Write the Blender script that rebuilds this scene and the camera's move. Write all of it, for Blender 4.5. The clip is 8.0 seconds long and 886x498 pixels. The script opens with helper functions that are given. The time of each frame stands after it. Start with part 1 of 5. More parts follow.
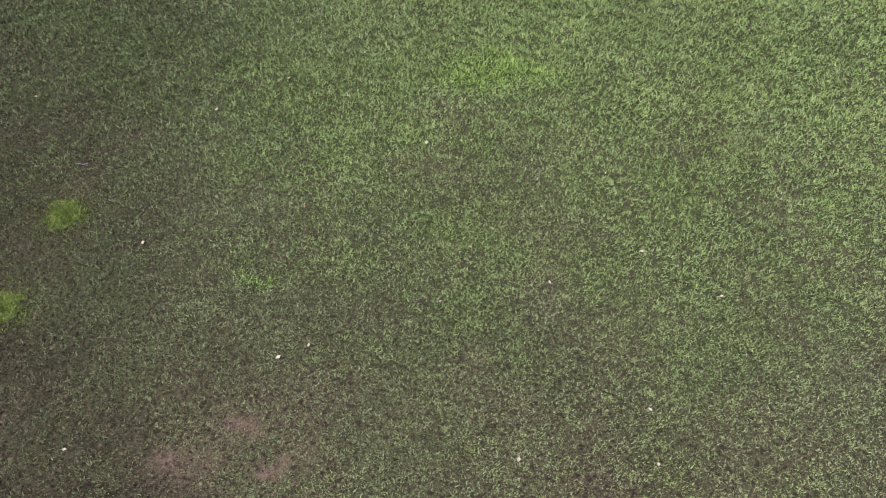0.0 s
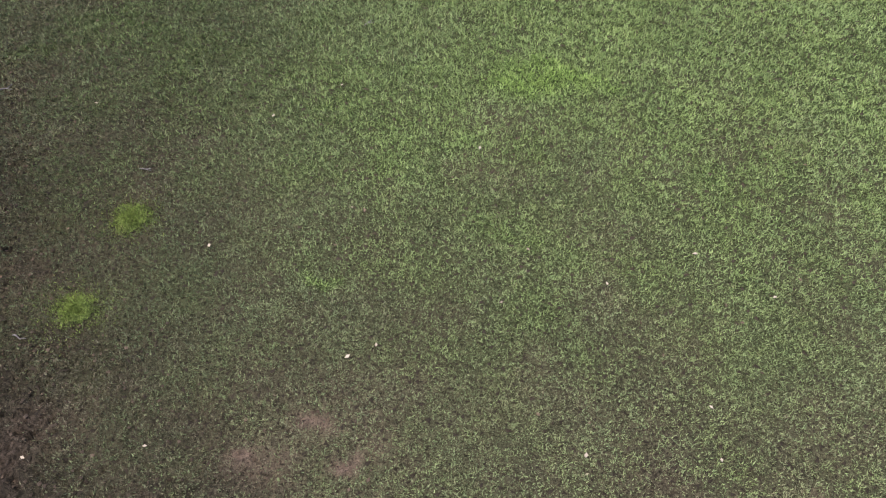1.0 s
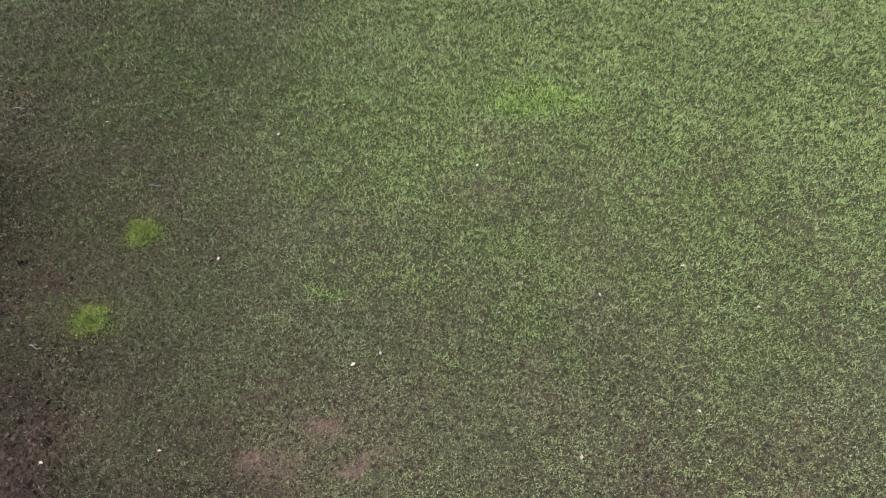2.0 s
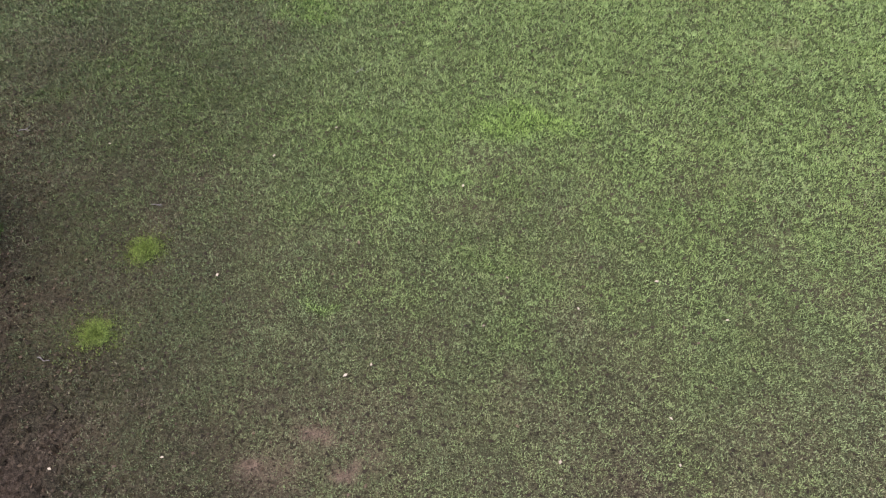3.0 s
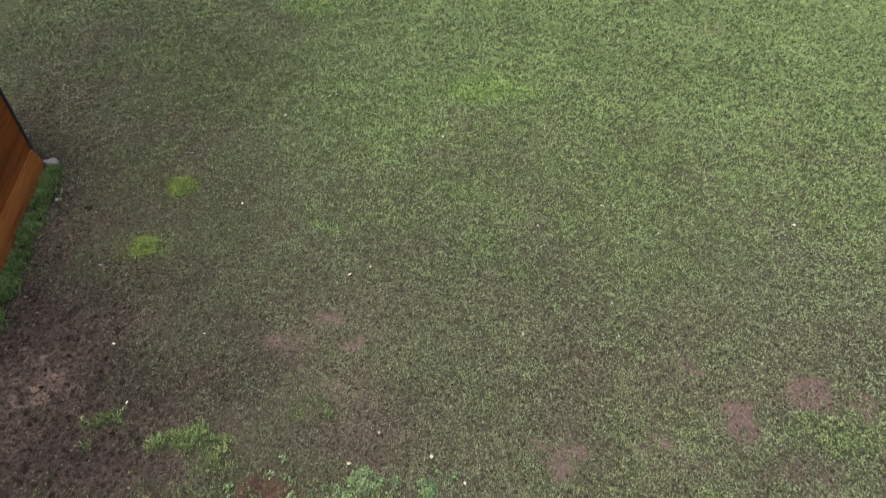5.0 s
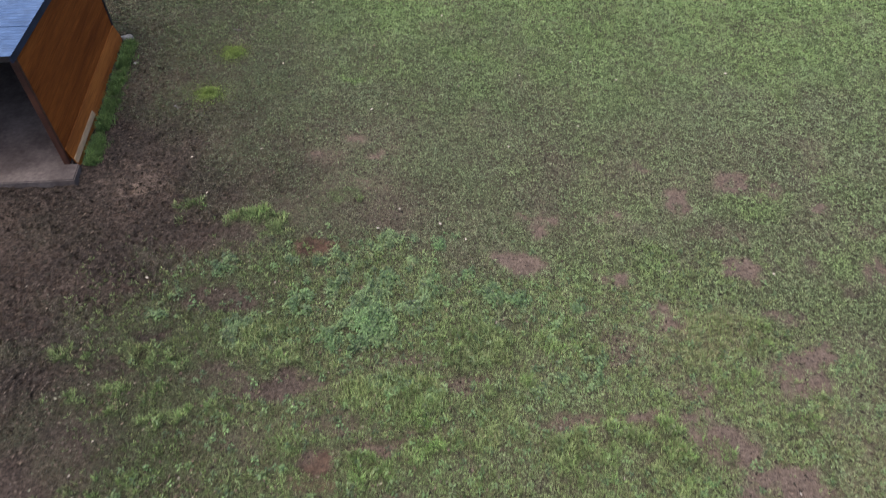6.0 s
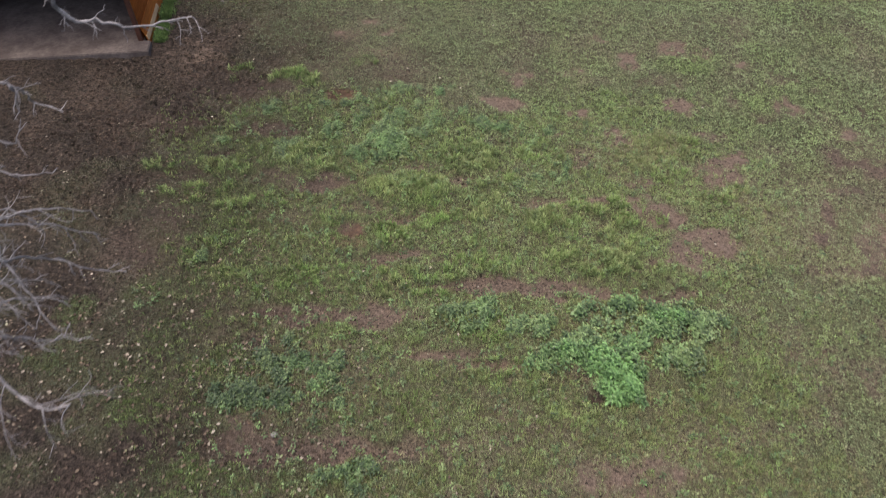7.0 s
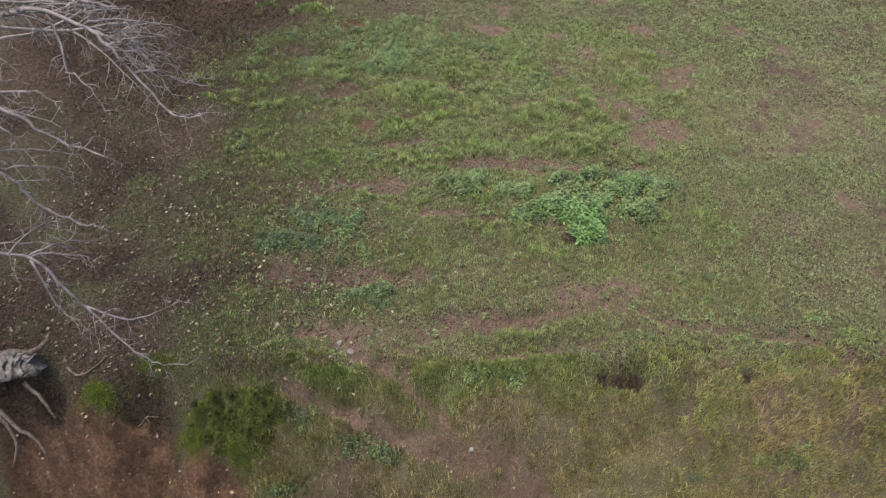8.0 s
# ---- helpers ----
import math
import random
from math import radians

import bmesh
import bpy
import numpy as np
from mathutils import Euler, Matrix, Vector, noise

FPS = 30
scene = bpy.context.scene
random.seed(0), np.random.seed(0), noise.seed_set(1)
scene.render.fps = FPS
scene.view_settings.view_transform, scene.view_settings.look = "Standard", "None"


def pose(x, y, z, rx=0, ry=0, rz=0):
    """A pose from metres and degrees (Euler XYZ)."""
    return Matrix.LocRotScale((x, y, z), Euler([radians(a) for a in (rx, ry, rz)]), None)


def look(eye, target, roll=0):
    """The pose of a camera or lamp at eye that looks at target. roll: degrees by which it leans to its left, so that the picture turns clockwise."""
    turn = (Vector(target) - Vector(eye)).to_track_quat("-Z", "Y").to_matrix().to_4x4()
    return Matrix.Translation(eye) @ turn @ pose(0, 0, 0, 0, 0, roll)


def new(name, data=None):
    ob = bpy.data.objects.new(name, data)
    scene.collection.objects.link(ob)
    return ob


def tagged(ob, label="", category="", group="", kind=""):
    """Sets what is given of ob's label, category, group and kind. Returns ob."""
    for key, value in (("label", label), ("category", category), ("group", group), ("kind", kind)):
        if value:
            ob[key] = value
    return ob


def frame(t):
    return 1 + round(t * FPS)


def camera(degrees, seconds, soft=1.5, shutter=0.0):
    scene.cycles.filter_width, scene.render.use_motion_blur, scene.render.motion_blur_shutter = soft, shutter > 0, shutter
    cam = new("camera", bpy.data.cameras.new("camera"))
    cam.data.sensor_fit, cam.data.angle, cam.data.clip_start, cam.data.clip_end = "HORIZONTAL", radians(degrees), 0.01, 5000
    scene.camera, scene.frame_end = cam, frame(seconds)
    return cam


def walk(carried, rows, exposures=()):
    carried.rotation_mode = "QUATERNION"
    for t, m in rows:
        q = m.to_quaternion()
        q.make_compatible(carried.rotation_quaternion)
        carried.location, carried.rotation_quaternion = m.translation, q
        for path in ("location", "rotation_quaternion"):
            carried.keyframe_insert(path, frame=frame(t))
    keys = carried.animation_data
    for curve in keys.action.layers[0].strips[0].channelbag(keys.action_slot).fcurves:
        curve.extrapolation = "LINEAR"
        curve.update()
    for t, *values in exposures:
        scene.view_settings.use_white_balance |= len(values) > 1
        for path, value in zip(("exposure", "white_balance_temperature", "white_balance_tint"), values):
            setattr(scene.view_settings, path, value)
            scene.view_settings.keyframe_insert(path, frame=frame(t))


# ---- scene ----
cam = camera(62, 8.0, soft=1.1, shutter=0.2)
walk(cam, [
    (0.0, look((1.856, 7.910, 8.444), (1.589, 13.609, 0.231), -1.48)),
    (0.5, look((1.476, 7.836, 8.494), (1.207, 13.547, 0.289), -1.48)),
    (1.0, look((1.052, 7.710, 8.640), (0.794, 13.471, 0.471), -1.41)),
    (1.5, look((0.891, 7.553, 8.777), (0.710, 13.415, 0.678), -0.83)),
    (3.0, look((0.925, 7.109, 9.527), (0.970, 13.174, 1.576), 0.93)),
    (3.5, look((0.948, 6.927, 9.758), (1.073, 13.065, 1.864), 1.53)),
    (4.0, look((0.948, 6.557, 9.999), (1.164, 12.762, 2.160), 2.14)),
    (4.2, look((0.931, 6.271, 10.036), (1.191, 12.558, 2.264), 2.39)),
    (5.3, look((0.917, 2.837, 10.373), (1.163, 9.314, 2.758), 0.89)),
    (5.5, look((0.860, 1.912, 10.430), (1.111, 8.391, 2.816), 0.65)),
    (6.0, look((0.659, -0.728, 10.702), (0.934, 5.684, 3.033), 0.13)),
    (6.5, look((0.477, -3.317, 10.921), (0.773, 3.097, 3.255), -0.39)),
    (7.0, look((0.261, -5.921, 11.151), (0.600, 0.518, 3.508), -0.72)),
    (7.5, look((0.091, -8.057, 11.331), (0.443, -1.576, 3.724), -1.25)),
    (7.8, look((-0.021, -9.273, 11.454), (0.353, -2.796, 3.844), -1.47)),
    (8.0, look((-0.103, -10.010, 11.516), (0.294, -3.463, 3.967), -1.33)),
], [(0.0, 1.64, 6500, 10), (1.5, 1.66, 6500, 10), (3.5, 1.74, 6500, 10), (4.2, 1.72, 6450, 10), (5.5, 1.64, 6250, 10), (6.0, 1.62, 6100, 10), (6.5, 1.62, 6250, 10), (7.0, 1.66, 6550, 10), (7.5, 1.68, 6900, 10), (8.0, 1.70, 6900, 10)])

# ---- light: a bright, evenly clouded sky with a weak, very soft sun ----
world = bpy.data.worlds.new("sky")
scene.world = world
world.use_nodes = True
wt = world.node_tree
sky = wt.nodes.new("ShaderNodeTexSky")
sky.sky_type, sky.sun_disc = "NISHITA", False
sky.sun_elevation, sky.sun_rotation = radians(75), radians(-140)
sky.dust_density, sky.ozone_density = 4.0, 1.0
back = wt.nodes["Background"]
back.inputs["Strength"].default_value = 0.12
wt.links.new(sky.outputs["Color"], back.inputs["Color"])

sun = new("sun", bpy.data.lights.new("sun", "SUN"))
sun.data.energy, sun.data.angle, sun.data.color = 1.5, radians(32), (1.0, 0.94, 0.84)
sun.matrix_world = look((-2.0, 0.6, 9.0), (0, 0, 0))

# ---- the lie of the land ----
FINE = (-9.0, 13.5, -5.2, 21.5)


def hash2(i, j, seed):
    h = (i.astype(np.int64) * 374761393 + j.astype(np.int64) * 668265263 + seed * 1274126177) & 0x7FFFFFFF
    h = ((h ^ (h >> 13)) * 1274126177) & 0x7FFFFFFF
    return ((h ^ (h >> 16)) & 0xFFFF) / 65535.0


def vnoise(x, y, size, seed):
    """Smooth value noise from -1 to 1, with bumps of the given size in metres."""
    u, v = x / size, y / size
    i, j = np.floor(u), np.floor(v)
    fu, fv = u - i, v - j
    fu, fv = fu * fu * (3 - 2 * fu), fv * fv * (3 - 2 * fv)
    a = hash2(i, j, seed) * (1 - fu) + hash2(i + 1, j, seed) * fu
    b = hash2(i, j + 1, seed) * (1 - fu) + hash2(i + 1, j + 1, seed) * fu
    return 2 * (a * (1 - fv) + b * fv) - 1


def smooth(lo, hi, v):
    s = np.clip((v - lo) / (hi - lo), 0, 1)
    return s * s * (3 - 2 * s)


# patches on the ground: x, y, half width, half depth, strength
TRODDEN = ((-4.72, 9.09, 1.81, 1.33, 0.95), (-3.57, 10.12, 2.41, 1.23, 0.55), (-5.12, 7.82, 1.09, 1.63, 0.95), (-7.34, 7.78, 2.50, 1.75, 0.95), (-7.13, 5.54, 2.52, 1.96, 0.70), (-6.37, 2.01, 1.56, 2.75, 0.50), (-6.34, 8.54, 2.13, 1.63, 0.85), (-5.70, 14.31, 1.03, 1.55, 0.55), (-4.34, 11.17, 1.61, 1.42, 0.60), (-3.83, 1.41, 1.08, 1.00, 0.50), (-5.19, 1.05, 1.41, 1.44, 0.42), (-0.24, 9.71, 0.58, 0.48, 0.35), (-5.60, 12.60, 1.20, 2.00, 0.75), (-4.97, 9.94, 0.95, 0.40, 0.80), (-4.30, 8.30, 1.20, 0.60, 0.80), (-6.50, 16.20, 1.00, 1.50, 0.55))
WORN = ((-1.38, 10.65, 0.44, 0.34, 0.75), (-0.12, 10.60, 0.44, 0.30, 0.65), (-0.76, 11.05, 0.38, 0.24, 0.55), (2.84, 8.66, 0.42, 0.29, 0.90), (5.81, 9.24, 0.36, 0.43, 0.95), (7.01, 9.62, 0.32, 0.38, 0.95), (7.71, 9.35, 0.33, 0.36, 0.80), (4.25, 8.83, 0.62, 0.22, 0.60), (6.60, 7.58, 0.42, 0.32, 0.75), (4.02, 7.30, 0.38, 0.24, 0.85), (8.66, 9.00, 0.26, 0.28, 0.80), (5.24, 10.21, 0.24, 0.18, 0.55), (-0.44, 9.82, 0.31, 0.26, 0.55), (6.78, 8.22, 0.16, 0.32, 0.40), (2.38, 7.80, 0.45, 0.33, 1.00))
WORN_SLOPE = ((4.94, 6.34, 0.32, 0.40, 0.90), (4.94, 5.13, 0.48, 0.27, 1.00), (4.44, 4.53, 0.90, 0.18, 0.85), (5.23, 4.08, 0.58, 0.42, 0.95), (5.94, 3.24, 0.85, 0.54, 1.00), (6.78, 5.27, 0.70, 0.39, 0.85), (7.05, 6.48, 0.48, 0.24, 0.65), (4.95, 2.95, 0.30, 0.20, 0.90), (9.13, 7.39, 0.43, 0.38, 0.70), (10.23, 6.38, 0.48, 0.24, 0.70), (7.34, 5.65, 0.58, 0.28, 0.85), (3.50, 6.69, 0.32, 0.29, 0.45), (9.91, 3.51, 0.49, 0.51, 0.69), (9.66, 0.68, 0.32, 0.33, 0.81), (7.17, 0.58, 0.75, 0.49, 0.44), (3.50, -1.33, 1.24, 0.30, 0.94), (-1.62, -2.04, 0.95, 0.42, 1.00), (-3.11, -0.22, 0.68, 0.29, 0.81))
TRACKS = ((-2.60, -0.38, 1.30, 0.24, 0.95), (-1.18, -0.63, 2.36, 0.19, 1.00), (1.08, -1.85, 1.70, 0.28, 0.91), (2.63, -2.39, 1.01, 0.16, 1.00), (-0.70, -2.74, 0.55, 0.23, 0.91), (-2.09, -3.13, 0.86, 0.19, 0.91), (7.66, -3.26, 0.80, 0.16, 0.70), (6.46, -2.45, 1.38, 0.16, 0.56), (1.63, -0.06, 0.70, 0.21, 0.69))
# bare brown gaps between the clumps on the slope
GAPS = ((-4.53, 5.62, 0.47, 0.17, 0.80), (-4.03, 6.29, 0.30, 0.14, 0.90), (-2.94, 7.02, 0.69, 0.26, 0.85), (-1.80, 5.33, 0.71, 0.20, 0.90), (-2.65, 5.64, 0.36, 0.15, 0.80), (-1.07, 4.01, 0.32, 0.30, 1.00), (-0.16, 4.32, 0.40, 0.12, 0.90), (1.30, 5.26, 0.36, 0.17, 0.80), (3.96, 5.82, 0.35, 0.38, 0.70), (3.03, 4.63, 0.71, 0.11, 0.80), (0.24, 5.71, 0.49, 0.12, 0.70), (-2.75, 5.40, 0.47, 0.20, 0.70), (-2.44, 4.44, 0.45, 0.15, 0.60), (-0.85, 4.69, 0.35, 0.13, 0.70))
GAPS_LOW = ((1.83, 2.47, 1.39, 0.15, 1.00), (3.53, 2.27, 1.08, 0.11, 0.90), (4.91, 2.10, 0.81, 0.14, 0.80), (0.56, 1.04, 0.85, 0.13, 0.90), (1.34, 0.75, 0.64, 0.10, 0.90), (-1.55, 2.02, 1.34, 0.18, 0.95), (-0.62, 1.87, 0.62, 0.17, 0.90), (-0.18, 3.33, 0.66, 0.15, 0.85), (-2.52, 1.44, 0.35, 0.15, 0.80), (-3.54, 1.66, 0.45, 0.21, 0.60), (-4.23, 2.30, 0.61, 0.18, 0.70), (-1.62, 1.23, 0.59, 0.14, 0.50), (-0.73, 0.41, 0.57, 0.19, 0.50), (-2.89, 2.18, 0.62, 0.14, 0.70))
# broad-leaved weeds, the upper and the lower ones
BROADLEAF = ((-3.98, 6.83, 0.56, 0.22, 0.75), (-2.58, 6.39, 0.67, 0.39, 0.50), (-0.61, 6.56, 1.12, 0.82, 0.80), (0.41, 7.07, 0.64, 0.57, 0.60), (0.72, 8.09, 1.13, 0.41, 0.55), (-1.52, 7.76, 0.58, 0.24, 0.65), (1.97, 7.12, 0.65, 0.38, 0.50), (3.20, 6.60, 0.45, 0.28, 0.60), (3.02, 5.37, 0.67, 0.50, 0.65), (-0.86, 7.39, 0.77, 0.39, 0.40), (-2.95, 7.84, 0.65, 0.28, 0.35), (-4.01, 3.23, 0.27, 0.21, 0.60), (-4.88, 2.52, 0.41, 0.23, 0.40), (0.22, 5.13, 0.71, 0.41, 0.35))
NETTLES = ((3.74, 1.72, 1.26, 0.49, 0.95), (3.35, 0.84, 1.01, 0.40, 1.00), (3.53, 0.21, 0.34, 0.27, 1.00), (4.70, 1.31, 1.04, 0.60, 0.95), (4.60, 0.66, 0.85, 0.45, 0.80), (1.28, 1.76, 0.72, 0.43, 0.60), (2.20, 1.30, 0.70, 0.47, 0.52), (2.32, 0.65, 0.45, 0.20, 0.58))
FRESH = ((3.08, 0.80, 0.42, 0.22, 1.00), (3.50, 0.30, 0.38, 0.30, 1.00), (3.25, 0.55, 0.30, 0.20, 1.00), (4.75, 1.55, 0.40, 0.14, 0.60), (-0.15, 6.35, 0.40, 0.45, 0.30))
GREY_WEEDS = ((-2.10, 1.02, 0.68, 0.34, 0.70), (-2.33, 0.28, 0.99, 0.42, 0.75), (-1.31, 0.82, 0.39, 0.22, 0.60), (-1.19, 0.12, 0.66, 0.41, 0.35), (-1.93, -0.05, 0.83, 0.25, 0.40), (-1.10, -1.18, 0.80, 0.30, 0.60))
# clumps of longer grass, the upper and the lower ones
CLUMPS = ((-5.06, 5.98, 0.36, 0.31, 0.80), (-4.67, 5.06, 0.57, 0.29, 0.70), (-3.61, 5.80, 0.60, 0.37, 0.80), (-3.39, 4.91, 0.69, 0.24, 0.75), (-1.84, 6.19, 0.61, 0.35, 0.80), (-1.46, 5.69, 0.72, 0.25, 0.70), (-2.24, 4.90, 0.64, 0.22, 0.70), (0.09, 5.07, 1.12, 0.62, 1.00), (1.49, 6.12, 0.75, 0.50, 0.90), (1.76, 5.00, 0.72, 0.33, 0.70), (-0.28, 3.94, 0.45, 0.27, 0.90), (-1.30, 4.27, 0.57, 0.23, 0.60), (0.81, 4.19, 0.80, 0.24, 0.80), (1.71, 4.47, 0.64, 0.31, 0.80), (3.01, 4.12, 0.81, 0.40, 0.90), (4.02, 4.20, 1.00, 0.31, 0.90), (4.60, 3.87, 0.70, 0.27, 1.00), (-3.67, 9.05, 0.35, 0.14, 0.60), (-0.80, 9.46, 0.25, 0.14, 0.60))
CLUMPS_LOW = ((5.68, 5.64, 1.25, 0.69, 0.50), (5.72, 6.30, 0.96, 0.26, 0.60), (3.78, 3.01, 1.34, 0.44, 1.00), (1.56, 2.96, 0.77, 0.36, 0.80), (0.12, 2.64, 0.91, 0.37, 0.95), (-2.12, 2.89, 1.12, 0.35, 0.70), (-3.33, 2.91, 0.48, 0.27, 0.60), (-1.67, 2.32, 0.94, 0.19, 0.60), (-4.17, 3.24, 0.53, 0.25, 0.50), (-4.09, 3.76, 0.60, 0.17, 0.60), (-1.03, 1.55, 0.50, 0.21, 0.50), (1.00, 1.47, 0.97, 0.54, 0.70), (1.46, 0.50, 0.78, 0.27, 0.80), (-0.23, 0.94, 0.59, 0.20, 0.45), (2.68, -0.17, 0.86, 0.36, 0.45), (-1.73, 3.67, 0.77, 0.22, 0.60), (6.88, 4.57, 0.73, 0.35, 0.50), (3.10, 5.97, 0.87, 0.35, 0.50), (-2.46, 8.76, 0.68, 0.22, 1.00))
BRINK_TRACK = ((0.4, -2.0, 1.2, 0.2, 0.8), (-3.2, -0.5, 1.0, 0.2, 0.8), (-4.6, 0.2, 0.8, 0.3, 0.7), (-2.3, -1.9, 0.9, 0.25, 0.7), (3.9, -1.35, 1.3, 0.35, 0.6), (0.10, -3.78, 0.65, 0.20, 0.90), (1.00, -4.10, 0.70, 0.22, 0.90), (1.75, -4.45, 0.70, 0.24, 0.90))
RED_EARTH = ((-1.36, 8.17, 0.42, 0.25, 0.95), (-1.14, 3.88, 0.34, 0.37, 0.70), (-6.29, -3.43, 1.12, 0.48, 1.00), (-5.23, -3.36, 0.41, 0.41, 1.00), (-7.34, -3.51, 0.81, 0.55, 0.92), (-5.60, -4.20, 2.20, 0.70, 1.00), (0.10, -3.78, 0.60, 0.16, 0.35), (1.00, -4.10, 0.60, 0.18, 0.35), (1.75, -4.45, 0.60, 0.20, 0.35))
# narrow trodden trails: half width, then the places that each one passes
TRAILS = ((0.15, (-2.84, -2.61), (-2.12, -3.07), (-1.43, -3.30), (-0.80, -3.52), (0.01, -3.74), (0.90, -3.96), (1.67, -4.20), (2.23, -4.46)),
          (0.13, (-2.47, -1.82), (-1.91, -2.04), (-1.35, -2.34), (-0.71, -2.64), (-0.30, -2.98), (0.06, -3.27), (0.36, -3.60), (0.68, -3.83)),
          (0.11, (-0.80, -2.37), (0.15, -2.17), (1.33, -1.86), (2.82, -1.68), (3.73, -1.69)),
          (0.07, (3.73, -1.69), (5.08, -2.23), (6.74, -2.53), (7.52, -2.83), (7.99, -3.32), (8.54, -3.65)),
          (0.07, (1.13, -2.60), (1.96, -2.55), (2.67, -2.52), (3.29, -2.37), (3.98, -2.17)))
RIDGES = ((1.08, -2.77, 1.57, 0.13, 0.80), (1.80, -2.15, 1.29, 0.17, 0.60), (3.50, -2.38, 0.75, 0.14, 0.70), (-1.63, -2.72, 0.72, 0.21, 0.60), (8.20, -2.75, 0.49, 0.23, 0.80), (5.38, -2.50, 1.08, 0.14, 0.50), (5.49, -3.62, 0.64, 0.22, 0.50), (3.65, -4.40, 0.65, 0.14, 0.50), (-2.24, -2.13, 0.63, 0.23, 0.50), (-0.71, -2.91, 0.52, 0.20, 0.50))
# rough grass along the top of the bank and on the lower slope
VERGE = ((-0.67, -1.22, 1.54, 0.33, 0.95), (2.51, -2.23, 1.51, 0.30, 0.95), (-0.01, 0.08, 1.40, 0.75, 0.60), (-2.93, -2.08, 0.73, 0.32, 0.90), (-2.99, -1.07, 0.66, 0.30, 0.60), (1.78, -1.08, 0.51, 0.18, 0.80), (3.55, -0.55, 0.81, 0.40, 0.80), (2.10, 0.13, 0.83, 0.42, 0.70), (-3.40, 0.86, 0.47, 0.38, 0.60), (-1.61, -2.86, 0.88, 0.35, 0.90), (0.31, -2.98, 0.83, 0.40, 1.00), (2.43, -2.97, 0.89, 0.30, 0.80), (-2.38, -3.26, 0.52, 0.20, 0.80), (5.90, -1.50, 1.60, 0.60, 0.60), (5.80, 0.20, 1.50, 0.70, 0.60))
DOCKS = ((-1.10, -3.76, 0.63, 0.17, 0.90), (-2.83, -4.10, 0.42, 0.14, 0.80), (4.95, -4.45, 0.22, 0.10, 0.80), (6.57, -4.34, 0.44, 0.14, 0.80), (6.96, -4.22, 0.22, 0.14, 0.70), (-2.51, -3.21, 0.52, 0.14, 0.70), (0.80, -3.01, 0.21, 0.12, 0.70), (1.38, -2.96, 0.52, 0.11, 0.50))
BANK_STRAW = ((5.65, -4.37, 0.55, 0.10, 0.80), (4.27, -4.20, 0.54, 0.14, 0.60), (6.78, -3.44, 0.65, 0.19, 0.50), (0.59, -3.57, 0.63, 0.28, 0.40))
LUSH = ((2.40, 16.88, 1.25, 0.58, 1.00), (-1.75, 19.99, 0.69, 0.56, 0.90), (0.86, 15.37, 0.43, 0.28, 0.60), (1.86, 13.72, 0.45, 0.24, 0.60), (-0.76, 12.99, 0.29, 0.18, 0.80), (4.77, 14.86, 0.24, 0.30, 0.60), (0.19, 17.88, 0.43, 0.39, 0.40), (-5.27, 17.94, 0.31, 0.23, 0.40), (9.47, 19.37, 0.86, 0.55, 0.60), (-6.10, 17.13, 0.49, 0.22, 0.45), (-2.46, 8.76, 0.60, 0.22, 0.60), (-0.90, 9.46, 0.29, 0.18, 0.50), (7.44, 9.00, 0.90, 0.35, 0.45), (-5.86, 12.2, 0.16, 2.1, 0.3), (-5.99, 2.18, 0.31, 0.26, 0.50))
MOSSY = ((-4.75, 0.32, 0.35, 0.25, 0.45), (-3.75, -1.62, 0.55, 0.30, 0.50), (-5.81, -0.06, 0.30, 0.20, 0.40), (-4.70, 2.63, 0.35, 0.30, 0.40), (-3.50, -0.90, 0.40, 0.25, 0.45), (-6.40, 1.20, 0.40, 0.25, 0.40), (-4.2, -2.2, 0.50, 0.25, 0.5))
PALE = ((-5.20, 9.96, 0.34, 0.20, 1.0), (-4.91, 9.51, 0.40, 0.18, 1.0), (-5.43, 9.57, 0.25, 0.12, 0.8), (-4.60, 9.75, 0.30, 0.15, 0.6))
STRAW = ((7.95, 19.45, 0.36, 0.36, 0.40), (5.11, 6.14, 1.35, 0.61, 0.50), (8.61, 3.50, 1.68, 1.02, 0.40), (8.73, 2.66, 0.82, 0.48, 0.60), (7.57, 3.33, 1.11, 0.60, 0.50))


def patches(x, y, rows, ragged=0.22, seed=5, core=0.55, rim=1.15):
    """How strongly the patches cover each place, with ragged edges."""
    wx = x + ragged * vnoise(x, y, 0.45, seed) + 0.4 * ragged * vnoise(x, y, 0.15, seed + 1)
    wy = y + ragged * vnoise(x, y, 0.4, seed + 2) + 0.4 * ragged * vnoise(x, y, 0.13, seed + 3)
    out = np.zeros_like(x)
    for cx, cy, rx, ry, s in rows:
        near = np.flatnonzero((np.abs(wx - cx) < rx * 1.15 * rim) & (np.abs(wy - cy) < ry * 1.15 * rim))
        r = np.hypot((wx[near] - cx) / (rx * 1.15), (wy[near] - cy) / (ry * 1.15))
        out[near] = np.maximum(out[near], s * (1 - smooth(core, rim, r)))
    return out


# small hollows in the bank: x, y, radius, depth
HOLLOWS = ((3.90, -3.05, 0.24, 0.50), (3.28, -3.02, 0.17, 0.26), (3.58, -3.04, 0.20, 0.22), (4.57, -2.84, 0.12, 0.15), (5.29, -2.69, 0.16, 0.16), (5.99, -3.19, 0.16, 0.18), (-7.0, -2.62, 0.38, 0.55), (-5.5, -2.95, 0.15, 0.50), (-5.42, -3.30, 0.18, 0.60), (3.13, 0.02, 0.18, 0.10))


